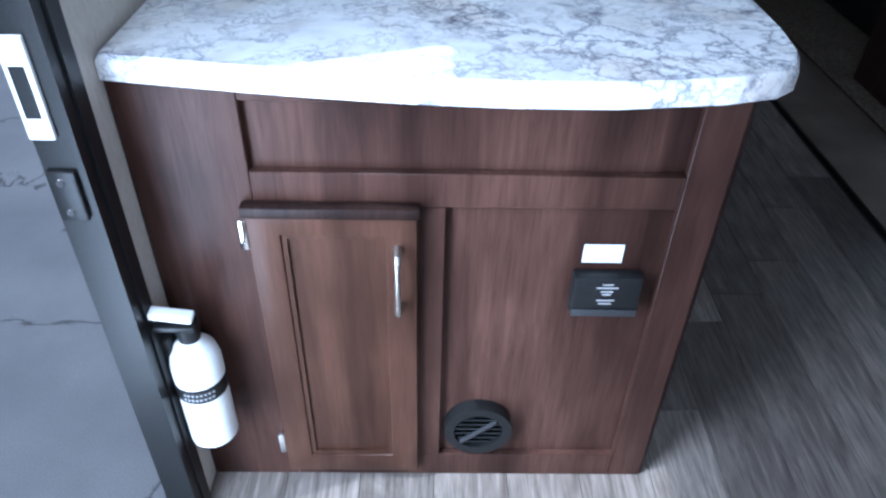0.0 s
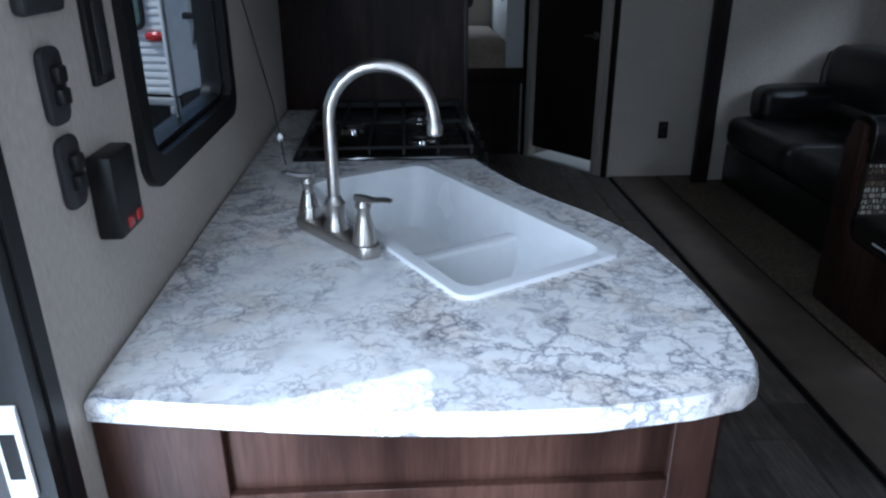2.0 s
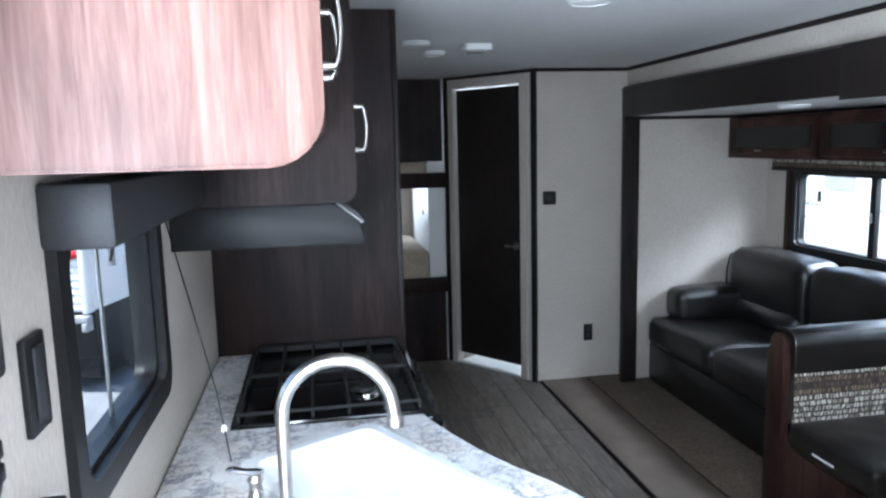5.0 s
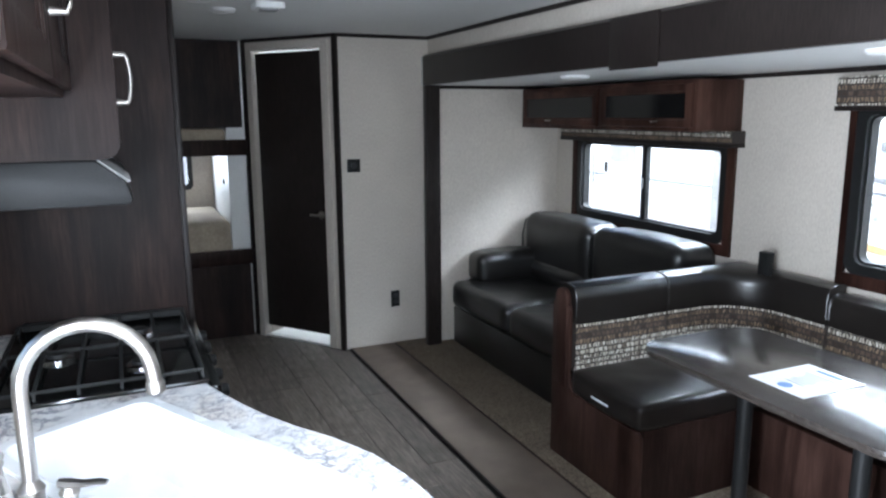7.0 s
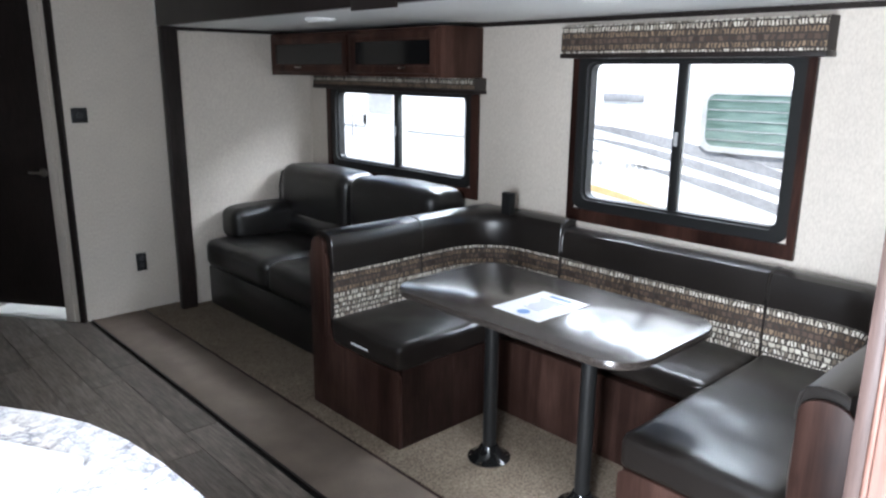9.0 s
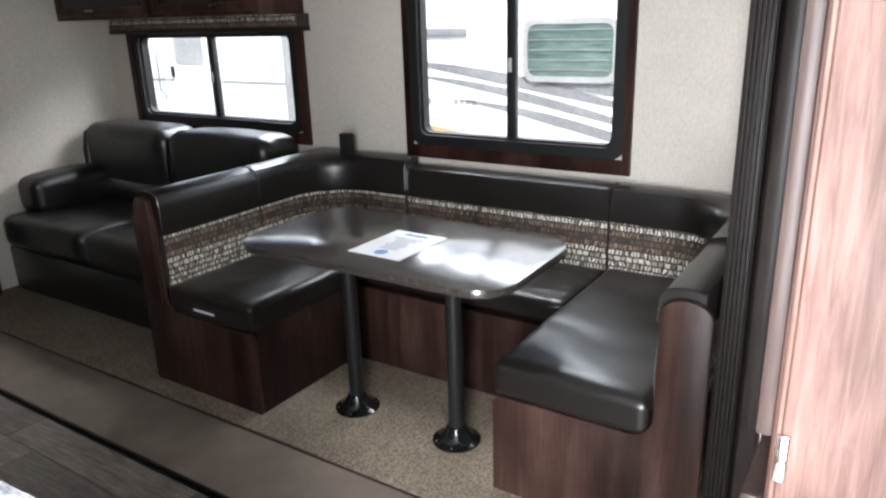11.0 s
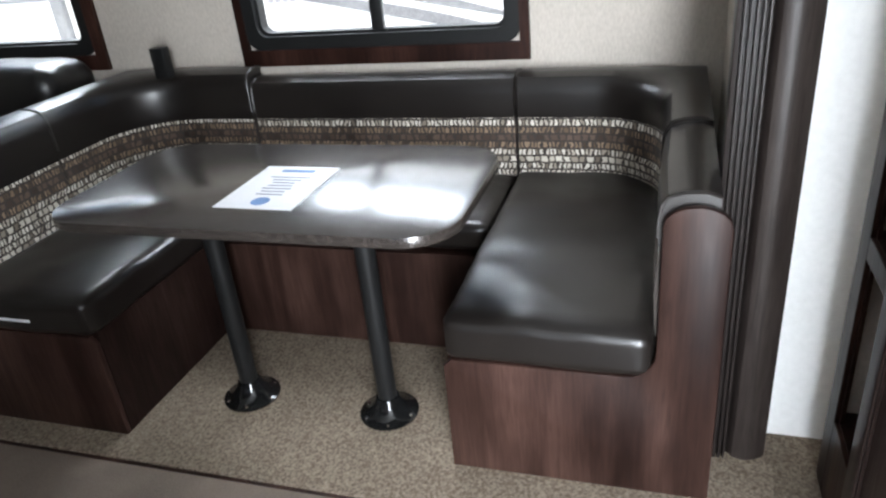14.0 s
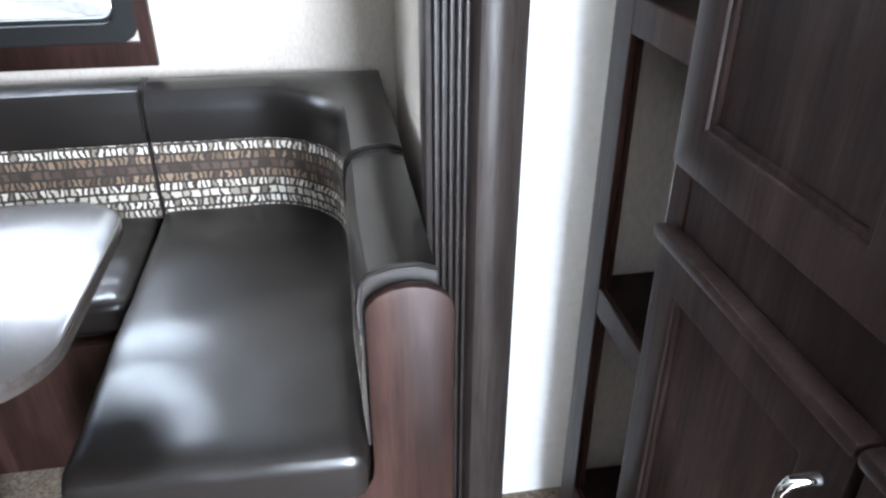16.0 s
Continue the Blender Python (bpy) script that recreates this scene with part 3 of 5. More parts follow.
part("strike_plate", sp, M_WHITE, en, "bright steel strike plate")
part("strike_hole", bx(-0.438, -0.420, 0.7955, 0.7965, 0.885, 0.95), M_BLACK, en)
part("keeper", bx(-0.442, -0.405, 0.796, 0.805, 0.735, 0.81, 0.003), M_BLACK, en)
for z in (0.75, 0.795):
    part("screw", lathe([(0.006, 0), (0.005, 0.003), (0, 0.003)], (-0.425, 0.796, z), (0, -1, 0), 10), M_CHROME, en)


def sliding_window(name, x, u0, u1, z0, z1, mid, label, inward, trim=True, r=0.05, side=0.085):
    """A sliding window across x with rounded black frame, mullion and two panes; the wood casing where trim is set."""
    w = thing(name, (x, (u0 + u1) / 2, z0), label, "window", kind="structure")
    s = inward
    part("window_frame", ringed(rounded(u0 - 0.035, u1 + 0.035, z0 - 0.035, z1 + 0.035, r), rounded(u0 + 0.012, u1 - 0.012, z0 + 0.012, z1 - 0.012, r * 0.8), x + 0.004 * -s, x + 0.016 * s, "x"), M_BLACK, w, "black rounded window frame")
    part("inner_rim", ringed(rounded(u0 + 0.001, u1 - 0.001, z0 + 0.001, z1 - 0.001, r * 0.8), rounded(u0 + 0.022, u1 - 0.022, z0 + 0.022, z1 - 0.022, r * 0.7), x - 0.055 * s, x - 0.005 * s, "x"), M_BLACK, w)
    if trim:
        part("mullion", bx(x - 0.045 * s, x - 0.008 * s, mid - 0.022, mid + 0.022, z0 + 0.002, z1 - 0.002, 0.004) if s > 0 else bx(x + 0.008, x + 0.045, mid - 0.022, mid + 0.022, z0 + 0.002, z1 - 0.002, 0.004), M_BLACK, w)
    else:
        part("screen_rail", bx(x - 0.040, x - 0.035, mid - 0.007, mid + 0.007, z0 + 0.012, z1 - 0.002, 0.002), M_GASKET, w, "thin bright screen rail")
    for a, b in ((u0 + 0.003, mid - 0.0222), (mid + 0.0222, u1 - 0.003)) if trim else ((u0 + 0.003, u1 - 0.003),):
        xs = sorted((x - 0.030 * s, x - 0.034 * s))
        p = part("pane", bx(xs[0], xs[1], a, b, z0 + 0.003, z1 - 0.003), M_GLASS, w, smooth=False)
        p.visible_shadow = not trim
    if trim:
        part("casing", ringed([(u0 - side, z0 - 0.095), (u1 + side, z0 - 0.095), (u1 + side, z1 + 0.055), (u0 - side, z1 + 0.055)],
                              [(u0 - 0.035, z0 - 0.035), (u1 + 0.035, z0 - 0.035), (u1 + 0.035, z1 + 0.035), (u0 - 0.035, z1 + 0.035)], x, x + 0.020 * s, "x"), M_TRIMB, w, "reddish brown wood casing")
        part("latch", bx(x - 0.006, x + 0.004, mid - 0.008, mid + 0.008, (z0 + z1) / 2 - 0.03, (z0 + z1) / 2 + 0.03, 0.003), M_GASKET, w, "grey sliding latch")
    return w


sliding_window("window_1", SX, 3.07, 4.365, 0.93, 1.415, 3.725, "sliding window with brown casing above the sofa", -1)
sliding_window("window_2", SX, 1.315, 2.285, 0.925, 1.60, 1.80, "sliding window with brown casing above the dinette", -1, side=0.068)
sliding_window("window_3", LX, 1.295, 1.905, 1.12, 1.53, 1.615, "black framed kitchen window beside the counter", 1, False, 0.06)


def band_strip(name, outer, inner, profile, material, parent, label="", uvscale=1.0):
    """Loft of a cross-section (s from the outer to the inner line, z) along two matching lines, with lengths as UV."""
    bm = bmesh.new()
    uvl = bm.loops.layers.uv.new("UVMap")
    n, k = len(outer), len(profile)
    length = [0.0]
    for a, b in zip(inner, inner[1:]):
        length.append(length[-1] + math.dist(a, b))
    grid = [[bm.verts.new((o[0] + (i[0] - o[0]) * s, o[1] + (i[1] - o[1]) * s, z)) for s, z in profile] for o, i in zip(outer, inner)]
    cum = [0.0]
    wid = math.dist(outer[0], inner[0])
    for (s0, z0), (s1, z1) in zip(profile, profile[1:] + profile[:1]):
        cum.append(cum[-1] + math.hypot((s1 - s0) * wid, z1 - z0))
    for a in range(n - 1):
        for b in range(k):
            c = (b + 1) % k
            f = bm.faces.new((grid[a][b], grid[a + 1][b], grid[a + 1][c], grid[a][c]))
            for loop, uv in zip(f.loops, ((length[a], cum[b]), (length[a + 1], cum[b]), (length[a + 1], cum[b + 1]), (length[a], cum[b + 1]))):
                loop[uvl].uv = (uv[0] * uvscale, uv[1] * uvscale)
    for g in (grid[0], grid[-1]):
        bm.faces.new(g)
    return part(name, bm, material, parent, label)


def valance(x0, y0, y1, z0, z1, label):
    v = thing("window_valance", (x0, (y0 + y1) / 2, z0), label, "valance", "slide-out valances")
    prof = [(0, z0), (1, z0), (1.0, z1), (0.9, z1 + 0.012), (0, z1 + 0.012)]
    band_strip("fabric", [(SX, y0), (SX, y1)], [(x0, y0), (x0, y1)], prof[::-1], M_FABRIC, v)
    part("lower_board", bx(x0 - 0.004, SX, y0 - 0.004, y1 + 0.004, z0 - 0.022, z0, 0.003), M_TRIM, v, "dark lower edge board")


valance(2.93, 1.197, 2.37, 1.625, 1.735, "cloth valance with woven dash print above the dinette window")
valance(2.93, 2.94, 4.49, 1.442, 1.492, "low cloth valance with dash print under the sofa cabinet")
kv = thing("kitchen_valance", (-0.36, 1.66, 1.5), "dark charcoal padded valance above the kitchen window", "valance")
part("padded_box", bx(-0.40, -0.30, 1.245, 2.07, 1.513, 1.606, 0.008), M_GREYP, kv)

# ---------- cabinet doors and pulls ----------


def pull(parent, a, b, out, material=None):
    """An arched bar pull from a to b that stands off along out, with flared feet."""
    a, b, o = Vector(a), Vector(b), Vector(out)
    pts = [a, a + o * 0.9] + [a.lerp(b, t) + o * (1 + 0.25 * math.sin(math.pi * t)) for t in (0.08, 0.2, 0.35, 0.5, 0.65, 0.8, 0.92)] + [b + o * 0.9, b]
    r = [0.008, 0.006, 0.005, 0.0042, 0.0042, 0.0045, 0.0042, 0.0042, 0.005, 0.006, 0.008]
    return part("handle", tube(pts, r, 10), material or M_NICKEL, parent, "brushed nickel pull")


def panel_door(parent, axis, face, u0, u1, z0, z1, out, mat, panel_mat, rail=0.055, name="door"):
    """A raised-frame cabinet door in the plane axis=face, proud along out (+1 or -1)."""
    t = 0.019 * out
    outer = [(u0, z0), (u1, z0), (u1, z1), (u0, z1)]
    inner = [(u0 + rail, z0 + rail), (u1 - rail, z0 + rail), (u1 - rail, z1 - rail), (u0 + rail, z1 - rail)]
    fr = ringed(outer, inner, face, face + t, axis)
    bmesh.ops.recalc_face_normals(fr, faces=fr.faces)
    bmesh.ops.bevel(fr, geom=[e for e in fr.edges if len(e.link_faces) == 2 and e.calc_face_angle(0) > 0.5], offset=0.005, segments=2, profile=0.6, affect='EDGES')
    d = part(name, fr, mat, parent)
    lo, hi = sorted((face, face + 0.008 * out))
    pn = bx(u0 + rail - 0.002, u1 - rail + 0.002, lo, hi, z0 + rail - 0.002, z1 - rail + 0.002) if axis == "y" else bx(lo, hi, u0 + rail - 0.002, u1 - rail + 0.002, z0 + rail - 0.002, z1 - rail + 0.002)
    part("panel", pn, panel_mat, d)
    g = 0.008
    ii = [(u0 + rail + g, z0 + rail + g), (u1 - rail - g, z0 + rail + g), (u1 - rail - g, z1 - rail - g), (u0 + rail + g, z1 - rail - g)]
    part("bead", ringed(inner, ii, face + 0.008 * out, face + 0.014 * out, axis), mat, d)
    return d


# ---------- kitchen peninsula ----------
FY = 0.925
pen = thing("kitchen_cabinet", (0.05, 1.5, 0), "dark cherry laminate kitchen base cabinet under the counter", "cabinet")
part("body", ringed([(-0.395, FY + 0.016), (0.478, FY + 0.016), (0.485, 1.38), (0.19, 2.055), (-0.395, 2.055)], [(-0.375, FY + 0.03), (0.462, FY + 0.03), (0.468, 1.375), (0.18, 2.038), (-0.375, 2.038)], 0.0, 0.878), M_WOOD, pen)
ff = bx(-0.398, -0.225, FY, FY + 0.016, 0.0, 0.878, 0.0015, 1)
part("stile", ff, M_WOOD, pen)
part("stile", bx(0.42, 0.485, FY, FY + 0.016, 0.0, 0.878, 0.0015, 1), M_WOOD, pen)
part("top_rail", bx(-0.225, 0.42, FY, FY + 0.016, 0.676, 0.735, 0.0015, 1), M_WOOD, pen)
part("upper_rail", bx(-0.225, 0.42, FY, FY + 0.016, 0.848, 0.878, 0.0015, 1), M_WOOD, pen)
part("bottom_rail", bx(-0.225, 0.42, FY, FY + 0.016, 0.0, 0.066, 0.0015, 1), M_WOOD, pen)
part("centre_stile", bx(-0.225, 0.065, FY, FY + 0.016, 0.066, 0.676, 0.0015, 1), M_WOOD, pen)
part("corner_trim", bx(0.478, 0.492, FY + 0.002, FY + 0.03, 0.0, 0.878, 0.004), M_DARK, pen)
d = panel_door(pen, "y", FY, -0.238, 0.022, 0.036, 0.682, -1, M_DOORW, M_DOORW, 0.05)
pull(d, (-0.008, FY - 0.019, 0.495), (-0.008, FY - 0.019, 0.61), (0, -0.028, 0))
part("top_moulding", bx(-0.243, 0.027, FY - 0.027, FY - 0.002, 0.668, 0.688, 0.005), M_DARK, d, "dark moulded upper edge")
for z in (0.085, 0.60):
    part("hinge", bx(-0.252, -0.239, FY - 0.014, FY - 0.001, z, z + 0.055, 0.003), M_CHROME, d, "bright steel hinge")

vent = thing("floor_vent", (0.14, FY + 0.01, 0.15), "round black louvred heating vent in the cabinet", "vent")
part("rim", ringed([(0.14 + 0.066 * math.cos(a), 0.152 + 0.066 * math.sin(a)) for a in np.linspace(0, 2 * math.pi, 33)[:-1]],
                   [(0.14 + 0.048 * math.cos(a), 0.152 + 0.048 * math.sin(a)) for a in np.linspace(0, 2 * math.pi, 33)[:-1]], FY - 0.012, FY + 0.016, "y"), M_BLACK, vent)
part("well", lathe([(0.048, 0), (0.048, 0.004), (0, 0.004)], (0.14, FY + 0.015, 0.152), (0, -1, 0), 32), M_ENAMEL, vent)
for i in range(-3, 4):
    h = math.sqrt(0.047 ** 2 - (i * 0.013) ** 2)
    part("slat", moved(bx(-h, h, -0.009, 0.009, -0.0012, 0.0012), Matrix.Translation((0.14, FY - 0.001, 0.152 + i * 0.013)) @ Matrix.Rotation(radians(-38), 4, 'X')), M_BLACK, vent)
part("damper_bar", moved(bx(-0.046, 0.046, -0.004, 0.004, -0.003, 0.003, 0.001), Matrix.Translation((0.14, FY - 0.010, 0.152)) @ Matrix.Rotation(radians(-42), 4, 'Y')), M_GREYP, vent)

alarm = thing("gas_detector", (0.333, FY + 0.01, 0.51), "black gas detector with grey lettering on the cabinet", "detector")
part("housing", bx(0.277, 0.391, FY - 0.012, FY + 0.016, 0.468, 0.548, 0.005), M_BLACK, alarm)
part("lip", bx(0.279, 0.389, FY - 0.016, FY - 0.012, 0.468, 0.482, 0.002), M_GREYP, alarm)
for i, (w, z) in enumerate(((0.018, 0.534), (0.036, 0.527), (0.02, 0.519), (0.014, 0.513), (0.03, 0.500), (0.022, 0.493))):
    part("text_bar", bx(0.333 - w / 2, 0.333 + w / 2, FY - 0.0126, FY - 0.012, z, z + 0.0028), M_GASKET, alarm)
note = thing("white_label", (0.322, FY + 0.01, 0.578), "small blank white sticker above the detector", "sticker")
part("sheet", bx(0.29, 0.355, FY + 0.0145, FY + 0.0155, 0.561, 0.597), M_PAPER, note)

# counter with the sink cut out
EDGE = [(-0.398, 0.917), (-0.29, 0.900), (-0.14, 0.878), (0.0, 0.862), (0.14, 0.853), (0.28, 0.854), (0.42, 0.872), (0.495, 0.892), (0.528, 0.918), (0.548, 0.965),
        (0.558, 1.05), (0.558, 1.16), (0.550, 1.28), (0.535, 1.39), (0.505, 1.50), (0.455, 1.60), (0.39, 1.70), (0.335, 1.80), (0.285, 1.92), (0.255, 2.0), (0.235, 2.062),
        (-0.282, 2.062), (-0.282, 2.775), (-0.398, 2.775)]
SN, SU, SV = Vector((0.130, 1.165)), Vector((0.876, 0.482)), Vector((-0.482, 0.876))
SW, SL = 0.375, 0.765


def sink_xy(u, v):
    p = SN + SU * u + SV * v
    return (p.x, p.y)


def counter_mesh():
    bm = bmesh.new()
    hole = [sink_xy(u, v) for u, v in rounded(0.012, SW - 0.012, 0.012, SL - 0.012, 0.02, 4)]
    def loop(pts, z):
        vs = [bm.verts.new((x, y, z)) for x, y in pts]
        return vs, [bm.edges.new((vs[i], vs[(i + 1) % len(vs)])) for i in range(len(vs))]
    cx, cy = 0.05, 1.5
    inset = [(x + (cx - x) * 0.012, y + (cy - y) * 0.006) for x, y in EDGE]
    tops, te = loop(inset, 0.915)
    th, the = loop(hole, 0.915)
    bmesh.ops.triangle_fill(bm, edges=te + the, use_beauty=True)
    mids, me_ = loop(EDGE, 0.905)
    lows, le = loop(EDGE, 0.879)
    bh, bhe = loop(hole, 0.879)
    for a, b in ((tops, mids), (mids, lows), (th, bh)):
        n = len(a)
        for i in range(n):
            bm.faces.new((a[i], a[(i + 1) % n], b[(i + 1) % n], b[i]))
    bmesh.ops.triangle_fill(bm, edges=le + bhe, use_beauty=True)
    return bm


ct = thing("countertop", (0.05, 1.5, 0.879), "grey veined white marble laminate countertop with curved edge", "countertop")
part("slab", counter_mesh(), M_MARBLE, ct)

sink = thing("kitchen_sink", (*sink_xy(SW / 2, SL / 2), 0.73), "white acrylic double-bowl sink set diagonally in the counter", "sink")


def in_sink(bm):
    m = Matrix(((SU.x, SV.x, 0, SN.x), (SU.y, SV.y, 0, SN.y), (0, 0, 1, 0), (0, 0, 0, 1)))
    return moved(bm, m)


part("rim", in_sink(ringed(rounded(0, SW, 0, SL, 0.03, 5), rounded(0.026, SW - 0.026, 0.026, SL - 0.026, 0.035, 5), 0.914, 0.924)), M_SINK, sink)
for v0, v1 in ((0.026, SL - 0.026),):
    b = bmesh.new()
    rings = []
    for inset_, z in ((0.0, 0.922), (0.004, 0.905), (0.012, 0.80), (0.03, 0.765), (0.06, 0.757)):
        rings.append([b.verts.new((u, v, z)) for u, v in rounded(0.026 + inset_, SW - 0.026 - inset_, v0 + inset_, v1 - inset_, 0.035, 5)])
    for p, q in zip(rings, rings[1:]):
        for i in range(len(p)):
            b.faces.new((p[i], p[(i + 1) % len(p)], q[(i + 1) % len(p)], q[i]))
    b.faces.new(rings[-1])
    part("bowl", in_sink(b), M_SINK, sink)
for v in (0.16, 0.54):
    part("drain", in_sink(lathe([(0.032, 0), (0.032, 0.003), (0.02, 0.004), (0, 0.002)], (SW / 2, v, 0.757), (0, 0, 1), 20)), M_NICKEL, sink, "steel drain")
part("divider", in_sink(bx(0.030, SW - 0.030, 0.285, 0.325, 0.757, 0.868, 0.010, 3)), M_SINK, sink)

FC = Vector((-0.105, 1.462))
fdir = Vector((-0.62, 0.785))
fau = thing("kitchen_faucet", (FC.x, FC.y, 0.915), "brushed nickel gooseneck faucet with two lever handles", "faucet")
FM = Matrix.Translation((FC.x, FC.y, 0)) @ Matrix.Rotation(math.atan2(fdir.y, fdir.x), 4, 'Z')
part("base_plate", moved(prism(rounded(-0.132, 0.132, -0.026, 0.026, 0.0255, 6), 0.916, 0.942, "z", 0.005), FM), M_NICKEL, fau)
neck = [(FC.x, FC.y, z) for z in (0.94, 1.0, 1.06, 1.12, 1.165)]
for i in range(1, 13):
    a = math.pi * i / 12 * 0.97
    neck.append((FC.x + 0.1 - 0.1 * math.cos(a), FC.y - 0.012 * i / 12, 1.168 + 0.1 * math.sin(a)))
part("spout", tube(neck + [(neck[-1][0] + 0.003, neck[-1][1], 1.15)], 0.0125, 16), M_NICKEL, fau)
part("collar", lathe([(0.024, 0), (0.024, 0.012), (0.019, 0.02), (0.02, 0.05), (0.022, 0.055), (0.015, 0.065), (0.013, 0.07)], (FC.x, FC.y, 0.942)), M_NICKEL, fau)
part("aerator", lathe([(0.0125, 0), (0.0155, 0.006), (0.0155, 0.02), (0.012, 0.024), (0, 0.024)], (neck[-1][0] + 0.003, neck[-1][1], 1.158), (0, 0, -1)), M_NICKEL, fau)
for s in (-1, 1):
    c = FC + fdir * 0.1 * s
    part("valve", lathe([(0.024, 0), (0.022, 0.02), (0.014, 0.05), (0.012, 0.065), (0.016, 0.075), (0.012, 0.085), (0, 0.088)], (c.x, c.y, 0.942)), M_NICKEL, fau)
    way = Vector((0.93, -0.36)) if s < 0 else Vector((-0.9, 0.42))
    side = Vector((-way.y, way.x))
    rows = ((-0.016, 0.007, 1.026, 1.038), (0.0, 0.012, 1.024, 1.037), (0.022, 0.009, 1.026, 1.034), (0.044, 0.011, 1.030, 1.036), (0.060, 0.008, 1.029, 1.034))
    lv = bmesh.new()
    rings = []
    for d, w, za, zb in rows:
        q = c + way * d
        rings.append([lv.verts.new((q.x + side.x * w * k, q.y + side.y * w * k, z)) for k, z in ((-1, (za + zb) / 2), (-0.6, zb), (0.6, zb), (1, (za + zb) / 2), (0.6, za), (-0.6, za))])
    for p, q in zip(rings, rings[1:]):
        for k in range(6):
            lv.faces.new((p[k], p[(k + 1) % 6], q[(k + 1) % 6], q[k]))
    lv.faces.new(rings[0])
    lv.faces.new(rings[-1])
    part("lever", lv, M_NICKEL, fau)
part("tag", moved(bx(0.1325, 0.134, -0.012, 0.012, 0.92, 0.938), FM), M_YELLOW, fau, "small yellow paper tag")

# range
rg = thing("gas_range", (-0.02, 2.4, 0), "black drop-in gas range with cast iron grates beside the counter", "stove")
part("body", bx(-0.278, 0.232, 2.068, 2.772, 0.0, 0.905), M_ENAMEL, rg)
part("cooktop", bx(-0.28, 0.245, 2.066, 2.774, 0.905, 0.924, 0.006), M_ENAMEL, rg)
part("back_rail", bx(-0.25, 0.24, 2.74, 2.77, 0.924, 0.948, 0.004), M_IRON, rg)
part("oven_door", bx(0.234, 0.262, 2.09, 2.75, 0.25, 0.80, 0.006), M_ENAMEL, rg)
part("control_panel", bx(0.234, 0.275, 2.075, 2.765, 0.81, 0.90, 0.008), M_ENAMEL, rg)
for i in range(5):
    part("knob", lathe([(0.02, 0), (0.019, 0.02), (0.015, 0.026), (0, 0.026)], (0.275, 2.15 + i * 0.135, 0.855), (1, 0, 0), 16), M_BLACK, rg)
for cx, cy, r in ((0.09, 2.24, 0.045), (0.09, 2.56, 0.04), (-0.13, 2.4, 0.045)):
    bn = part("burner", lathe([(r, 0), (r, 0.01), (r * 0.8, 0.014), (0, 0.014)], (cx, cy, 0.924)), M_CHROME, rg, "bright burner ring")
    part("burner_cap", lathe([(r * 0.62, 0), (r * 0.62, 0.008), (0, 0.01)], (cx, cy, 0.938)), M_IRON, bn)
for y0, y1 in ((2.09, 2.41), (2.42, 2.735)):
    gr = tube([(-0.26, y0, 0.944), (0.23, y0, 0.944)], 0.005, 6)
    tube([(-0.26, y1, 0.944), (0.23, y1, 0.944)], 0.005, 6, gr)
    for i in range(6):
        x = -0.26 + i * 0.098
        tube([(x, y0, 0.924), (x, y0, 0.944), (x, y1, 0.944), (x, y1, 0.924)], 0.0045, 6, gr)
    part("grate", gr, M_IRON, rg, "cast iron grate")

pantry = thing("tall_cabinet", (-0.07, 3.2, 0), "floor-to-ceiling dark espresso cabinet beside the range", "cabinet")
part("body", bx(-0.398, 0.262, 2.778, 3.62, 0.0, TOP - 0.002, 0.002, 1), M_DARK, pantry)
part("edge_trim", bx(0.255, 0.275, 2.772, 2.80, 0.0, TOP - 0.002, 0.003), M_TRIM, pantry)


def end_outline(x0, x1, z0, z1, r):
    return rounded(x0, x1, z0, z1, (0, r, 0, 0), 6)


ca = thing("overhead_cabinet", (-0.2, 1.4, 1.62), "reddish wood overhead cabinet with a pale edge above the counter", "cabinet")
# end panel and edge painted lighter than the body, as lit from the entry
part("end_panel", prism(end_outline(-0.398, -0.015, 1.631, TOP - 0.002, 0.055), 0.905, 0.921, "y"), M_LIT_END, ca, "wood-grain end panel")
part("edge_band", ringed(end_outline(-0.398, -0.012, 1.628, TOP - 0.002, 0.056), end_outline(-0.398, -0.015, 1.631, TOP - 0.002, 0.055), 0.903, 0.921, "y"), M_LIT_END, ca)
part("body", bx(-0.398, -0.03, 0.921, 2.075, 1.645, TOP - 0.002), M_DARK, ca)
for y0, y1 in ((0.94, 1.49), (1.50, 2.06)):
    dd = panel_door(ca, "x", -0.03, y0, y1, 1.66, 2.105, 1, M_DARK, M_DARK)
    pull(dd, (-0.011, y1 - 0.14 if y0 < 1 else y0 + 0.05, 1.77), (-0.011, y1 - 0.14 if y0 < 1 else y0 + 0.05, 1.885), (0.028, 0, 0))
pk = thing("puck_light", (-0.15, 1.12, 1.64), "small round puck light under the overhead cabinet", "lamp", "puck lights")
part("lens", lathe([(0.027, 0), (0.027, 0.006), (0.02, 0.011), (0, 0.013)], (-0.15, 1.12, 1.645), (0, 0, -1), 18), M_LENS, pk)

cb = thing("hood_cabinet", (-0.17, 2.4, 1.48), "dark overhead cabinet above the range hood", "cabinet")
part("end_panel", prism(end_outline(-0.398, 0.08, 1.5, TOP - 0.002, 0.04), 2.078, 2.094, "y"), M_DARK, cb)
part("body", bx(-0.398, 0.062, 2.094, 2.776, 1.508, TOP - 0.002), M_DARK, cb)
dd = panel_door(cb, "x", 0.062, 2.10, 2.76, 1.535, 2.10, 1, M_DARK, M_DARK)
pull(dd, (0.081, 2.16, 1.635), (0.081, 2.16, 1.75), (0.028, 0, 0))
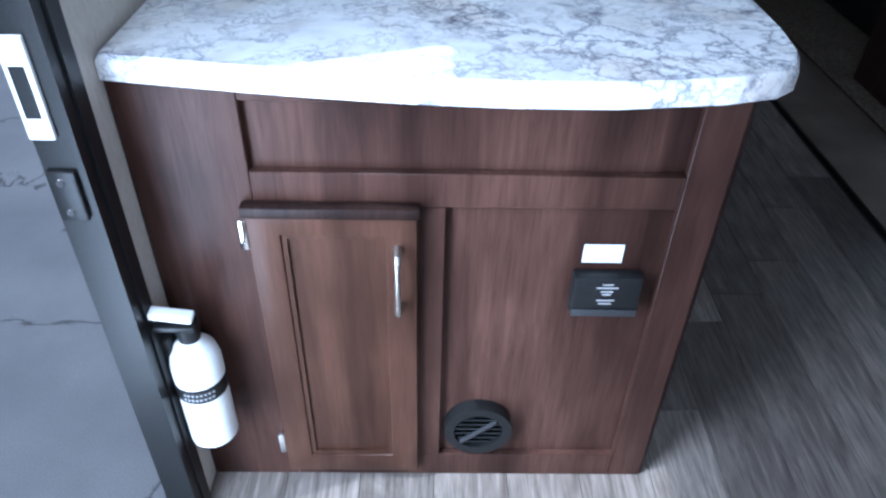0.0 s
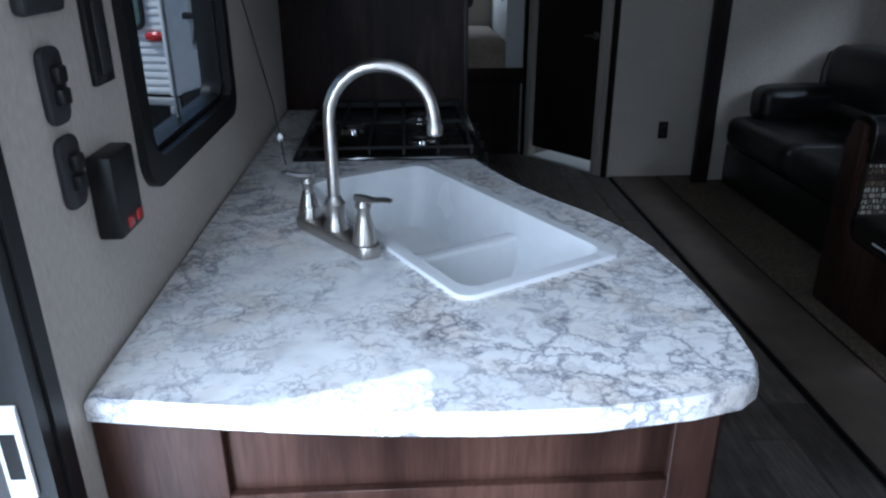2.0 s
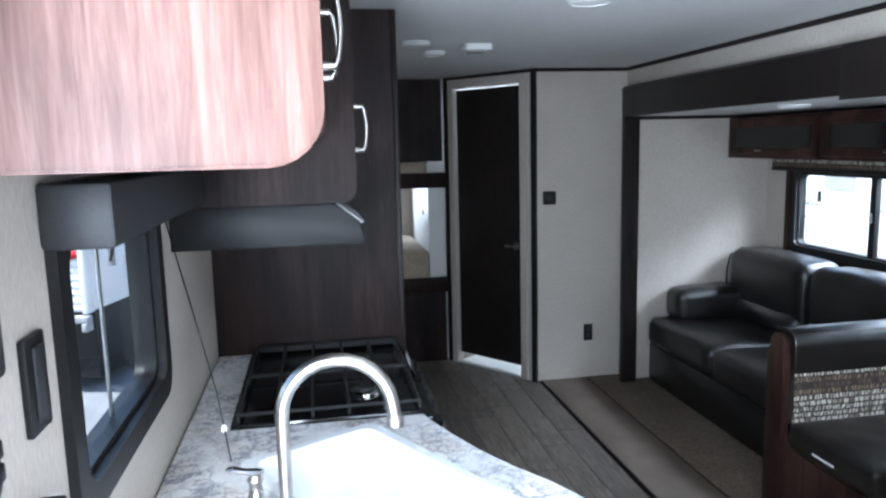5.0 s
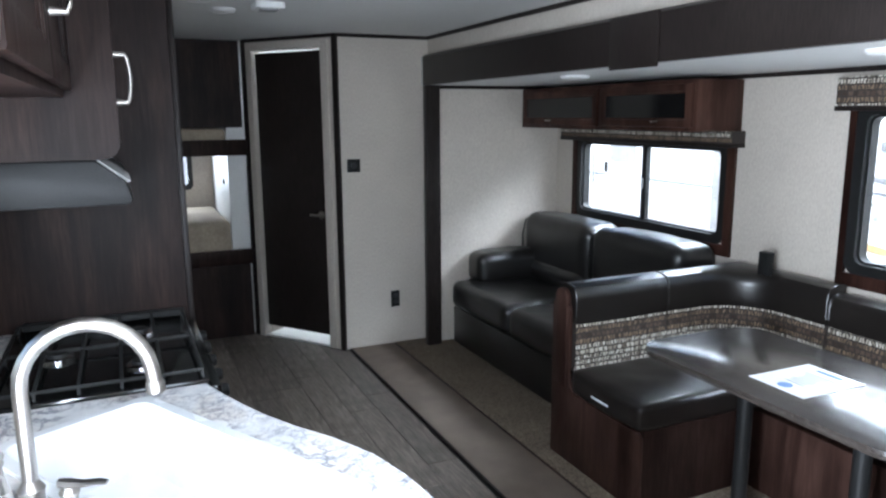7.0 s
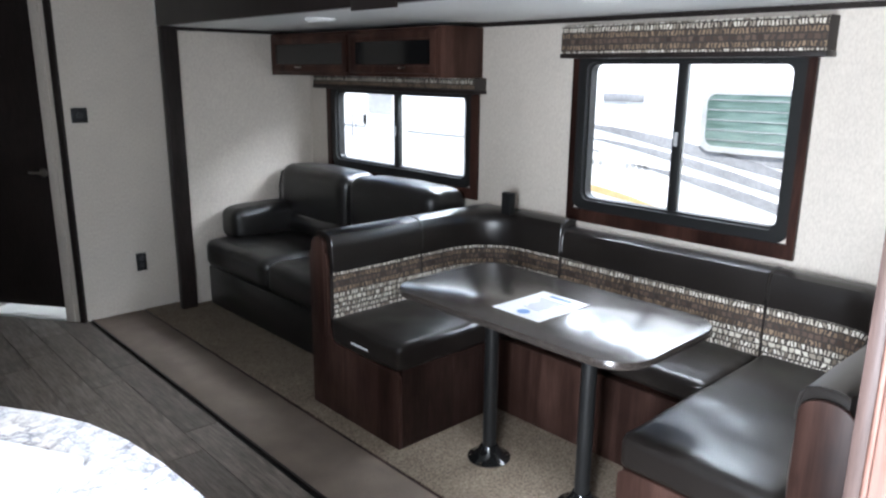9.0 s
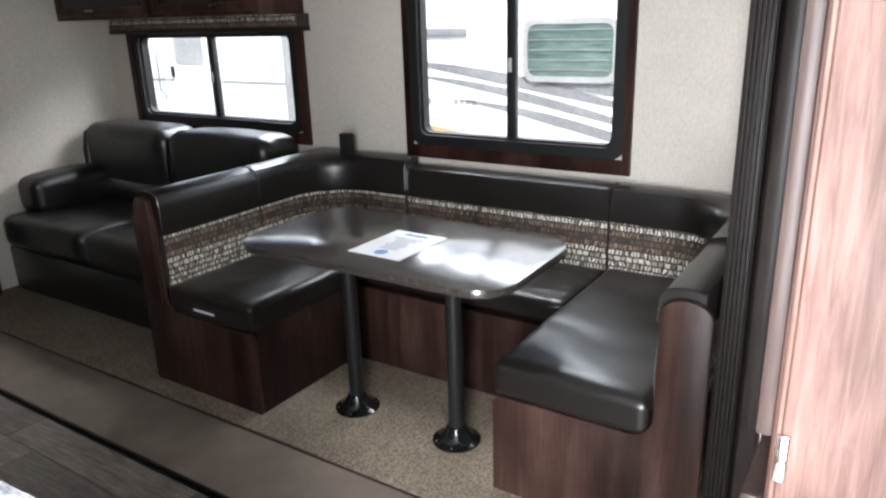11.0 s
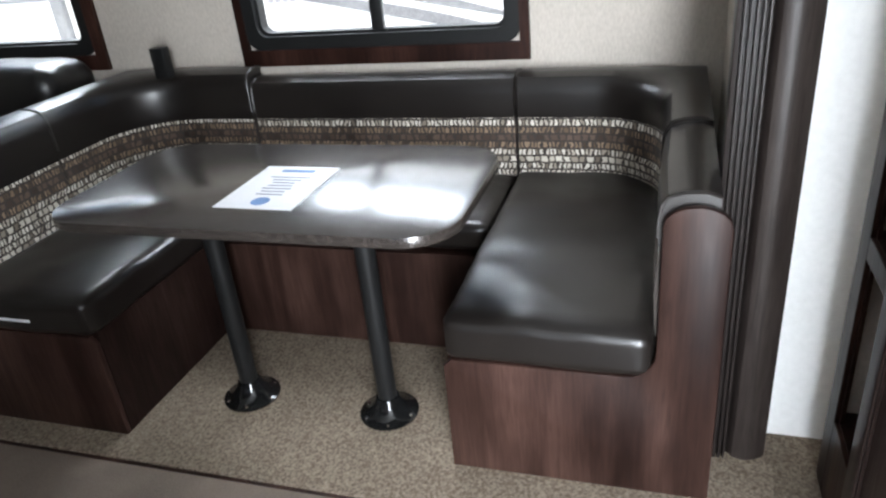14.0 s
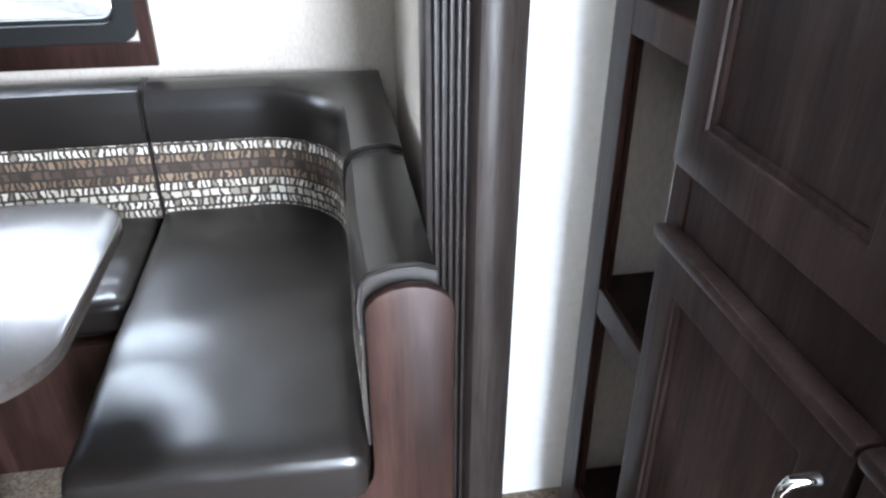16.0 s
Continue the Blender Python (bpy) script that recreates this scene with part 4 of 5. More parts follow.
hd = thing("range_hood", (-0.15, 2.4, 1.37), "black range hood with a sloping front under the cabinet", "range hood")
part("shell", prism([(-0.398, 1.388), (0.092, 1.388), (0.098, 1.401), (0.085, 1.446), (0.02, 1.498), (-0.398, 1.498)], 2.10, 2.77, "y", 0.004), M_BLACK, hd)
part("control_strip", prism([(0.097, 1.444), (0.026, 1.499), (0.022, 1.494), (0.090, 1.441)], 2.12, 2.40, "y"), M_GASKET, hd, "pale control strip")

cord = thing("blind_cord", (-0.2, 1.66, 1.08), "thin dark blind cord hooked over the faucet lever", "cord")
part("string", tube([(-0.39, 1.99, 1.51), (-0.315, 1.83, 1.32), (-0.25, 1.69, 1.15), (-0.212, 1.56, 1.05)], 0.0016, 6), M_BLACK, cord)
part("bead", lathe([(0.002, -0.009), (0.006, -0.004), (0.006, 0.004), (0.002, 0.009)], (-0.229, 1.618, 1.094), (0, 0, 1), 10), M_LENS, cord, "clear plastic bead")

# wall plates by the entry
pl = thing("blank_plate", (-0.39, 1.047, 1.39), "large charcoal plastic wall plate beside the window", "wall plate")
part("plate", prism(rounded(0.958, 1.066, 1.397, 1.506, 0.01, 4), LX, LX + 0.018, "x", 0.006), M_GREYP, pl)
mp = thing("monitor_panel", (-0.39, 1.197, 1.28), "narrow black tank monitor panel on the wall", "control panel")
part("bezel", bx(LX, LX + 0.010, 1.136, 1.204, 1.288, 1.417, 0.003), M_BLACK, mp)
part("switch_strip", bx(LX + 0.010, LX + 0.014, 1.154, 1.187, 1.303, 1.403, 0.002), M_GREYP, mp)
for z in (1.263, 1.152):
    sw = thing("wall_switch", (-0.39, 1.035, z), "dark double rocker switch with rounded plate", "switch", "wall switches")
    part("plate", prism(rounded(0.985, 1.042, z, z + 0.096, 0.018, 5), LX, LX + 0.010, "x", 0.003), M_GREYP, sw)
    for k in (0.024, 0.051):
        part("rocker", bx(LX + 0.009, LX + 0.021, 1.001, 1.027, z + k, z + k + 0.022, 0.004), M_BLACK, sw)
al = thing("smoke_detector_box", (-0.38, 1.2, 1.02), "black wall box with two red indicator lights", "detector")
part("housing", bx(LX, LX + 0.036, 1.062, 1.155, 1.083, 1.205, 0.006), M_BLACK, al)
for y in (1.088, 1.122):
    part("red_light", bx(LX + 0.035, LX + 0.038, y, y + 0.02, 1.092, 1.108, 0.001), M_RED, al)

ext = thing("fire_extinguisher", (-0.345, 0.868, 0.2), "white fire extinguisher with black head and band", "fire extinguisher")
part("cylinder", lathe([(0.030, 0.205), (0.042, 0.215), (0.043, 0.40), (0.038, 0.425), (0.022, 0.445), (0.016, 0.455), (0, 0.455)], (-0.35, 0.868, 0)), M_WHITE, ext)
part("label_band", lathe([(0.0435, 0.335), (0.0437, 0.337), (0.0437, 0.365), (0.0435, 0.367)], (-0.35, 0.868, 0)), M_BLACK, ext)
for k in range(2):
    for i in range(8):
        a = radians(-112 + i * 9 + k * 2)
        part("text_bar", lathe([(0.0026, 0), (0.0026, 0.0006), (0, 0.0006)], (-0.35 + 0.0438 * math.cos(a), 0.868 + 0.0438 * math.sin(a), 0.345 + k * 0.011), (math.cos(a), math.sin(a), 0), 6), M_GASKET, ext)
part("valve", lathe([(0.018, 0.45), (0.02, 0.47), (0.02, 0.495), (0.012, 0.505), (0, 0.505)], (-0.35, 0.868, 0)), M_BLACK, ext)
part("lever", moved(bx(-0.055, 0.03, -0.012, 0.012, -0.006, 0.006, 0.004), Matrix.Translation((-0.355, 0.845, 0.522)) @ Matrix.Rotation(radians(8), 4, 'Y')), M_WHITE, ext, "white squeeze lever")
part("lower_lever", bx(-0.395, -0.325, 0.835, 0.856, 0.492, 0.503, 0.003), M_BLACK, ext)
part("bracket", bx(LX, LX + 0.02, 0.85, 0.886, 0.22, 0.46, 0.004), M_BLACK, ext)

# ---------- dinette ----------
booth = thing("dinette_booth", (2.5, 1.8, 0), "U-shaped dinette booth in dark brown leather with dash-print backs", "booth")


def booth_panel(x0, x1, ya, yb, flip):
    """End panel with low seat part, coved step and round-topped post. The post is at yb."""
    s = 1 if yb > ya else -1
    out = [(ya, 0.0), (ya, 0.325), (ya + s * 0.02, 0.345), (yb - s * 0.245, 0.345)]
    for i in range(6):
        a = radians(90 * i / 5)
        out.append((yb - s * (0.205 - 0.07 * math.sin(a)), 0.415 - 0.07 * math.cos(a)))
    out += [(yb - s * 0.135, 0.71)]
    for i in range(9):
        a = math.pi * i / 8
        out.append((yb - s * (0.0675 + 0.0675 * math.cos(a)), 0.725 + 0.045 * math.sin(a)))
    out += [(yb, 0.0)]
    return prism(out, x0, x1, "x", 0.004, None, 2)


part("end_panel", booth_panel(1.935, 1.955, 1.29, 0.655, 1), M_BOOTH, booth, "cherry wood-grain end panel")
part("end_panel", booth_panel(1.868, 1.888, 2.285, 2.925, 1), M_BOOTH, booth, "cherry wood-grain end panel")
part("end_post", prism(rounded(2.805, 2.9, 0.36, 0.822, (0, 0, 0.045, 0.045), 6), 1.862, 1.89, "x", 0.006), M_BOOTH, booth, "round-topped wooden post")
part("seat_base", bx(1.955, 2.47, 1.262, 1.282, 0.006, 0.355), M_BOOTH, booth)
# darker than the other bases: shade under the table put into the colour
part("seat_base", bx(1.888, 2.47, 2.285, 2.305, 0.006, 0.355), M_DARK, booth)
part("seat_base", bx(2.455, 2.475, 1.282, 2.285, 0.006, 0.355), M_BOOTH, booth)
part("seat_top", prism([(1.956, 0.68), (3.0, 0.68), (3.0, 2.90), (1.89, 2.90), (1.89, 2.306), (2.476, 2.306), (2.476, 1.261), (1.956, 1.261)], 0.32, 0.344), M_BOOTH, booth)


def cushion(name, x0, x1, y0, y1, z0, z1, mat, parent, r=0.03, puff=0.012, seed=0, label="", cove=0):
    """A stuffed cushion: rounded edges, a slight crown and shallow uneven dents."""
    bm = bx(x0, x1, y0, y1, z0, z1)
    bmesh.ops.subdivide_edges(bm, edges=bm.edges[:], cuts=27, use_grid_fill=True)
    cx, cy, cz = (x0 + x1) / 2, (y0 + y1) / 2, (z0 + z1) / 2
    hx, hy, hz = (x1 - x0) / 2, (y1 - y0) / 2, (z1 - z0) / 2
    for v in bm.verts:
        p = Vector(((v.co.x - cx), (v.co.y - cy), (v.co.z - cz)))
        q = Vector([max(-h + r, min(h - r, c)) if h > r else 0.0 for c, h in zip(p, (hx, hy, hz))])
        d = p - q
        if d.length > 1e-6:
            p = q + d.normalized() * min(r, d.length)
        a, b, c = abs(p.x / hx), abs(p.y / hy), abs(p.z / hz)
        crown = puff * (1 - a ** 2) * (1 - b ** 2)
        p.z += math.copysign(crown, p.z) if c > 0.6 else 0
        w = noise.noise((p.x * 6 + seed, p.y * 6, p.z * 3)) * 0.005
        p.z += w + 0.0034 * noise.noise((p.x * 24 + seed, p.y * 10, p.z * 20)) * (1 - 0.6 * (1 - a) * (1 - b))
        p.x += puff * 0.5 * (p.x / hx) * (1 - b ** 2) * (1 - c ** 2)
        p.y += puff * 0.5 * (p.y / hy) * (1 - a ** 2) * (1 - c ** 2)
        v.co = Vector((cx, cy, cz)) + p
        if cove:
            d = 0.068 - ((v.co.y - y0) if cove < 0 else (y1 - v.co.y))
            if d > 0:
                v.co.z = max(v.co.z, z0 + 0.068 - math.sqrt(max(0.068 ** 2 - d * d, 0)))
    return part(name, bm, mat, parent, label)


cushion("seat_cushion", 1.922, 2.99, 0.793, 1.285, 0.348, 0.468, M_LEATHER, booth, 0.03, 0.004, 1, "", -1)
cushion("seat_cushion", 2.47, 2.99, 1.292, 2.272, 0.362, 0.455, M_LEATHER, booth, 0.03, 0.006, 2)
cushion("seat_cushion", 1.862, 2.99, 2.279, 2.765, 0.345, 0.462, M_LEATHER, booth, 0.03, 0.006, 3, "", 1)
tag = bx(1.858, 1.862, 2.48, 2.60, 0.388, 0.397)
part("care_label", tag, M_PAPER, booth, "white care label")


def corner_lines(a, c, b, ia, ib, r, n=10):
    """Matching outer (square) and inner (round) lines through a corner."""
    outer, inner = [], []
    pts_o = [Vector(a), Vector(c), Vector(b)]
    da, db = (pts_o[0] - pts_o[1]), (pts_o[2] - pts_o[1])
    ci = Vector((ib[0] if abs(db.x) < 1e-6 else ia[0], ia[1] if abs(da.x) > 1e-6 else ib[1]))
    if abs(da.x) < 1e-6:
        ci = Vector((ia[0], ib[1]))
    ua, ub = da.normalized(), db.normalized()
    arc = [ci + ua * r * (1 - math.sin(t)) + ub * r * (1 - math.cos(t)) for t in [math.pi / 2 * i / n for i in range(n + 1)]]
    inner = [Vector(ia)] + arc + [Vector(ib)]
    for i, p in enumerate(inner):
        if i == 0:
            outer.append(pts_o[0])
        elif i == len(inner) - 1:
            outer.append(pts_o[2])
        else:
            t = (i - 1) / n
            outer.append((pts_o[1] + da * 0.55 * (1 - 2 * t)) if t < 0.5 else (pts_o[1] + db * 0.55 * (2 * t - 1)))
    return [tuple(p) for p in outer], [tuple(p) for p in inner]


def back(outer, inner, top=0.815):
    pad = 0.662
    lea = [(0, pad), (0, top - 0.004), (0.25, top + 0.006), (0.6, top + 0.004), (0.88, top - 0.006), (0.99, top - 0.026), (1.03, top - 0.06), (1.03, pad + 0.03), (1.0, pad)]
    fab = [(0, 0.45), (0, pad), (1.0, pad), (1.04, 0.60), (1.05, 0.53), (1.0, 0.45)]
    sec = band_strip("backrest", outer, inner, lea, M_LEATHER, booth)
    band_strip("fabric_band", outer, inner, fab, M_FABRIC, sec, "cream and tan dash-print cloth band")
    pi = [Vector((p[0], p[1])) for p in inner]
    po = [Vector((p[0], p[1])) for p in outer]
    for k in (0, -1):
        i, o = pi[k], po[k]
        n = (i - o)
        line = [(o.x + n.x * s, o.y + n.y * s, z) for s, z in lea[1:-1]]
        part("piping", tube(line, 0.0045, 6), M_LEATHER, sec)


back([(1.892, 2.90), (2.15, 2.90), (2.415, 2.90)], [(1.892, 2.775), (2.15, 2.77), (2.415, 2.775)], 0.835)
back(*corner_lines((2.42, 2.90), (3.0, 2.90), (3.0, 2.285), (2.42, 2.775), (2.885, 2.285), 0.27), 0.835)
back([(3.0, 2.275), (3.0, 1.78), (3.0, 1.285)], [(2.89, 2.275), (2.885, 1.78), (2.89, 1.285)], 0.80)
back(*corner_lines((3.0, 1.275), (3.0, 0.68), (2.415, 0.68), (2.89, 1.275), (2.415, 0.795), 0.22), 0.80)
back([(2.405, 0.68), (2.15, 0.68), (1.956, 0.68)], [(2.405, 0.795), (2.15, 0.80), (1.956, 0.795)], 0.79)

tb = thing("dinette_table", (2.11, 1.77, 0.006), "dark laminate dinette table on two black posts", "table")
part("tabletop", prism(rounded(1.815, 2.405, 1.205, 2.295, 0.13, 9), 0.705, 0.733, "z", 0.006, None, 2), M_TABLE, tb)
for y in (1.537, 2.0):
    part("post", tube([(2.11, y, 0.03), (2.11, y, 0.705)], 0.028, 20), M_BLACK, tb)
    ft = part("foot", lathe([(0.088, 0.006), (0.088, 0.011), (0.06, 0.022), (0.042, 0.05), (0.033, 0.066), (0, 0.066)], (2.11, y, 0), (0, 0, 1), 28), M_ENAMEL, tb, "glossy black flared foot")
    for i in range(6):
        a = 2 * math.pi * i / 6 + 0.3
        part("screw", lathe([(0.006, 0), (0.005, 0.004), (0, 0.004)], (2.11 + 0.074 * math.cos(a), y + 0.074 * math.sin(a), 0.014), (0, 0, 1), 8), M_CHROME, ft)
    part("socket", lathe([(0.05, 0.690), (0.05, 0.705), (0, 0.705)], (2.11, y, 0), (0, 0, 1), 20), M_BLACK, tb)

sheet = thing("paper_sheet", (2.06, 1.72, 0.733), "printed white sheet of paper lying on the table", "paper")
PM = Matrix.Translation((1.928, 1.622, 0.7345)) @ Matrix.Rotation(radians(-1), 4, 'Z')
part("page", moved(bx(0, 0.279, 0, 0.216, 0, 0.0008), PM), M_PAPER, sheet, smooth=False)
random.seed(4)
for i in range(7):
    w = random.uniform(0.03, 0.06)
    part("text_bar", moved(bx(0.085 + i * 0.019, 0.091 + i * 0.019, 0.108 - w, 0.108 + w, 0.0008, 0.0012), PM), M_INK, sheet, smooth=False)
part("emblem", moved(lathe([(0.024, 0), (0.024, 0.0005), (0, 0.0005)], (0.045, 0.108, 0.0008), (0, 0, 1), 20), PM), M_BLUE, sheet, "round blue emblem")
part("heading", moved(bx(0.238, 0.256, 0.06, 0.156, 0.0008, 0.0012), PM), M_BLUE, sheet, smooth=False)

so = thing("power_tower", (2.86, 2.63, 0.84), "black pop-up outlet tower on the booth corner", "outlet")
part("tower", bx(2.835, 2.875, 2.575, 2.635, 0.832, 0.945, 0.004), M_BLACK, so)

# ---------- sofa ----------
sf = thing("sofa", (2.6, 3.8, 0), "black leather two-seat sofa with padded arms", "sofa")
part("base", bx(2.18, 2.99, 2.99, 4.64, 0.006, 0.28, 0.02), M_SOFA, sf)
for i, (y0, y1) in enumerate(((3.83, 4.62), (3.02, 3.82))):
    cushion("seat_cushion", 2.125, 2.86, y0, y1, 0.27, 0.46, M_SOFA, sf, 0.06, 0.014, 5 + i)
    cushion("back_cushion", 2.70, 3.0, y0 + 0.01, y1 - 0.01, 0.44, 0.90, M_SOFA, sf, 0.075, 0.016, 8 + i)
    cushion("lumbar_roll", 2.67, 2.92, y0 + 0.03, y1 - 0.03, 0.44, 0.60, M_SOFA, sf, 0.07, 0.01, 12 + i)
    sy = y1 - 0.02
    part("seam", tube([(2.698, sy, 0.55), (2.696, sy, 0.75), (2.72, sy, 0.85), (2.80, sy, 0.895), (2.9, sy, 0.89)], 0.006, 6), M_SOFA, sf)
cushion("arm", 2.27, 2.86, 4.44, 4.66, 0.44, 0.655, M_SOFA, sf, 0.06, 0.012, 20)
cushion("arm", 2.27, 2.86, 2.955, 3.08, 0.30, 0.62, M_SOFA, sf, 0.05, 0.012, 22)
part("front_skirt", bx(2.155, 2.18, 3.0, 4.63, 0.012, 0.27, 0.01), M_SOFA, sf)

oc = thing("sofa_cabinet", (2.86, 3.8, 1.5), "dark cherry overhead cabinet with two black glass doors", "cabinet")
part("body", bx(2.715, 3.02, 2.965, 4.66, 1.505, 1.765, 0.003), M_WOOD, oc)
for y0, y1 in ((2.99, 3.74), (3.77, 4.63)):
    d = panel_door(oc, "x", 2.715, y0, y1, 1.525, 1.745, -1, M_WOOD, M_ENAMEL, 0.04)
    yc = y0 + 0.25 if y0 < 3.5 else y1 - 0.35
    part("handle", bx(2.676, 2.690, yc - 0.03, yc + 0.03, 1.55, 1.56, 0.003), M_NICKEL, d, "small nickel pull")

# ---------- front cabinet ----------
HY = 0.385
hu = thing("pantry_cabinet", (1.5, 0.1, 0), "tall espresso cabinet with open cubbies and panelled doors", "cabinet")
# side towards the entry door: its light is partly in the lighter colour
part("end_panel", bx(0.985, 1.003, -0.12, HY, 0.0, TOP - 0.003, 0.002, 1), M_LIT_END, hu, "reddish wood-grain end panel")
part("end_edge", bx(0.984, 1.003, HY, HY + 0.006, 0.0, TOP - 0.003, 0.002), M_LIT_END, hu)
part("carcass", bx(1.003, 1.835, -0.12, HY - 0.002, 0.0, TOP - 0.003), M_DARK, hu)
fr = bx(2.017, 2.085, HY, HY + 0.012, 0.0, TOP - 0.003, 0.002, 1)
part("stile", fr, M_WOOD, hu)
part("stile", bx(1.79, 1.835, HY, HY + 0.012, 0.0, TOP - 0.003, 0.002, 1), M_WOOD, hu)
part("stile", bx(1.0035, 1.045, HY, HY + 0.012, 0.0, TOP - 0.003, 0.002, 1), M_WOOD, hu)
for z, h in ((0.0, 0.217), (0.633, 0.05), (1.10, 0.05), (1.566, 0.05), (2.03, 0.08)):
    part("rail", bx(1.835, 2.017, HY, HY + 0.012, z, z + h, 0.002, 1), M_WOOD, hu)
    part("shelf", bx(1.835, 2.06, 0.27, HY, z + h - 0.022, z + h - 0.004), M_DARK, hu)
part("mid_rail", bx(1.045, 1.79, HY, HY + 0.010, 0.88, 1.01, 0.002, 1), M_HUTCH, hu)
part("cubby_back", bx(1.835, 2.067, 0.25, 0.27, 0.0, TOP - 0.003), M_WALL, hu, "pale vinyl cubby back")
part("cubby_side", bx(2.067, 2.084, 0.272, HY, 0.0, TOP - 0.003), M_WALL, hu, "pale vinyl cubby side")
part("stile_return", bx(2.017, 2.066, HY - 0.009, HY - 0.001, 0.0, TOP - 0.003), M_WOOD, hu)
for u0, u1, hx in ((1.425, 1.808, 1.455), (1.01, 1.415, 1.385)):
    dl = panel_door(hu, "y", HY + 0.012, u0, u1, 0.09, 0.90, 1, M_HUTCH, M_HUTCH, 0.06)
    pull(dl, (hx, HY + 0.031, 0.72), (hx, HY + 0.031, 0.84), (0, 0.03, 0), M_CHROME)
    part("top_moulding", bx(u0 - 0.004, u1 + 0.004, HY + 0.012, HY + 0.040, 0.896, 0.915, 0.006), M_HUTCH, dl)
    panel_door(hu, "y", HY + 0.012, u0, u1, 0.997, 2.05, 1, M_HUTCH, M_HUTCH, 0.06)
hg = bx(0.980, 0.984, HY - 0.01, HY + 0.004, 0.96, 1.02, 0.002)
part("hinge", hg, M_CHROME, hu, "bright hinge leaf")

# ---------- bath wall fittings and ceiling fittings ----------
th = thing("thermostat", (1.5, 4.79, 1.22), "small black square thermostat on the pale wall", "thermostat")
part("housing", bx(1.458, 1.545, 4.776, 4.80, 1.225, 1.312, 0.006), M_BLACK, th)
part("dial", lathe([(0.02, 0), (0.02, 0.006), (0, 0.007)], (1.50, 4.776, 1.268), (0, -1, 0), 16), M_GREYP, th)
ou = thing("wall_outlet", (1.78, 4.79, 0.27), "black duplex outlet low on the pale wall", "outlet")
part("plate", bx(1.748, 1.812, 4.79, 4.80, 0.268, 0.384, 0.004), M_BLACK, ou)
for z in (0.29, 0.335):
    part("socket", bx(1.766, 1.794, 4.786, 4.791, z, z + 0.028, 0.003), M_GREYP, ou)

sm = thing("smoke_alarm", (0.77, 3.69, 2.1), "white boxy smoke alarm on the ceiling", "smoke alarm")
part("housing", prism(rounded(0.70, 0.84, 3.62, 3.77, 0.03, 5), 2.085, TOP, "z", 0.008), M_WHITE, sm)
part("grille", bx(0.73, 0.81, 3.65, 3.74, 2.079, 2.086, 0.002), M_GASKET, sm)
for x, y, r in ((0.46, 3.6, 0.07), (0.60, 3.95, 0.06), (0.90, 2.55, 0.075)):
    pu = thing("ceiling_light", (x, y, 2.11), "unlit round white ceiling light", "lamp", "ceiling lights")
    part("ring", lathe([(r, 0), (r, 0.01), (r * 0.86, 0.02), (r * 0.8, 0.016)], (x, y, TOP), (0, 0, -1), 28), M_WHITE, pu)
    part("lens", lathe([(r * 0.8, 0.004), (r * 0.8, 0.014), (r * 0.4, 0.02), (0, 0.021)], (x, y, TOP), (0, 0, -1), 28), M_LENS, pu)
for x, y in ((2.27, 1.69), (2.25, 3.35)):
    r = 0.075
    pu = thing("slide_light", (x, y, 1.77), "unlit round white light on the slide-out ceiling", "lamp", "slide-out lights")
    part("ring", lathe([(r, 0), (r, 0.008), (r * 0.86, 0.016), (r * 0.8, 0.012)], (x, y, 1.79), (0, 0, -1), 28), M_WHITE, pu)
    part("lens", lathe([(r * 0.8, 0.004), (r * 0.8, 0.012), (r * 0.4, 0.018), (0, 0.019)], (x, y, 1.79), (0, 0, -1), 28), M_LENS, pu)

# ---------- outside ----------
TX = 5.5
tr = thing("parked_trailer", (6.7, 4.0, -0.75), "white travel trailer with grey and tan swoosh decals", "trailer")
part("body", prism(rounded(-3.0, 11.0, -0.15, 2.35, 0.12, 5), TX, TX + 2.4, "x", 0.03), M_TRAILER, tr)
part("skirt", bx(TX + 0.1, TX + 2.3, -2.8, 10.8, -0.45, -0.15), M_BLACK, tr)
for y in (3.0, 3.9):
    part("wheel", lathe([(0.34, 0), (0.34, 0.22), (0.2, 0.24), (0, 0.22)], (TX + 0.3, y, -0.41), (-1, 0, 0), 24), M_BLACK, tr)
wi = part("window", prism(rounded(2.22, 2.95, 0.98, 1.40, 0.08, 5), TX - 0.02, TX + 0.01, "x"), M_DGLASS, tr, "tinted window with reflections")
part("rim", ringed(rounded(2.19, 2.98, 0.95, 1.43, 0.1, 5), rounded(2.235, 2.935, 0.995, 1.385, 0.07, 5), TX - 0.026, TX, "x"), M_GASKET, wi)
for k in range(5):
    part("slat", bx(TX - 0.024, TX - 0.021, 2.26, 2.93, 1.04 + k * 0.075, 1.048 + k * 0.075), M_DECAL, wi)
part("vent_cover", bx(TX - 0.02, TX, 3.5, 3.9, 1.30, 1.37, 0.008), M_DECAL, tr)


def swoosh(y0, z0, y1, z1, w, mat):
    pts_t, pts_b = [], []
    for i in range(13):
        t = i / 12
        y = y0 + (y1 - y0) * t
        z = z0 + (z1 - z0) * (t ** 1.4)
        h = w * math.sin(math.pi * min(t * 1.15, 1)) * 0.5
        pts_t.append((y, z + h))
        pts_b.append((y, z - h - 0.002))
    part("decal", prism(pts_t + pts_b[::-1], TX - 0.006, TX - 0.001, "x"), mat, tr)


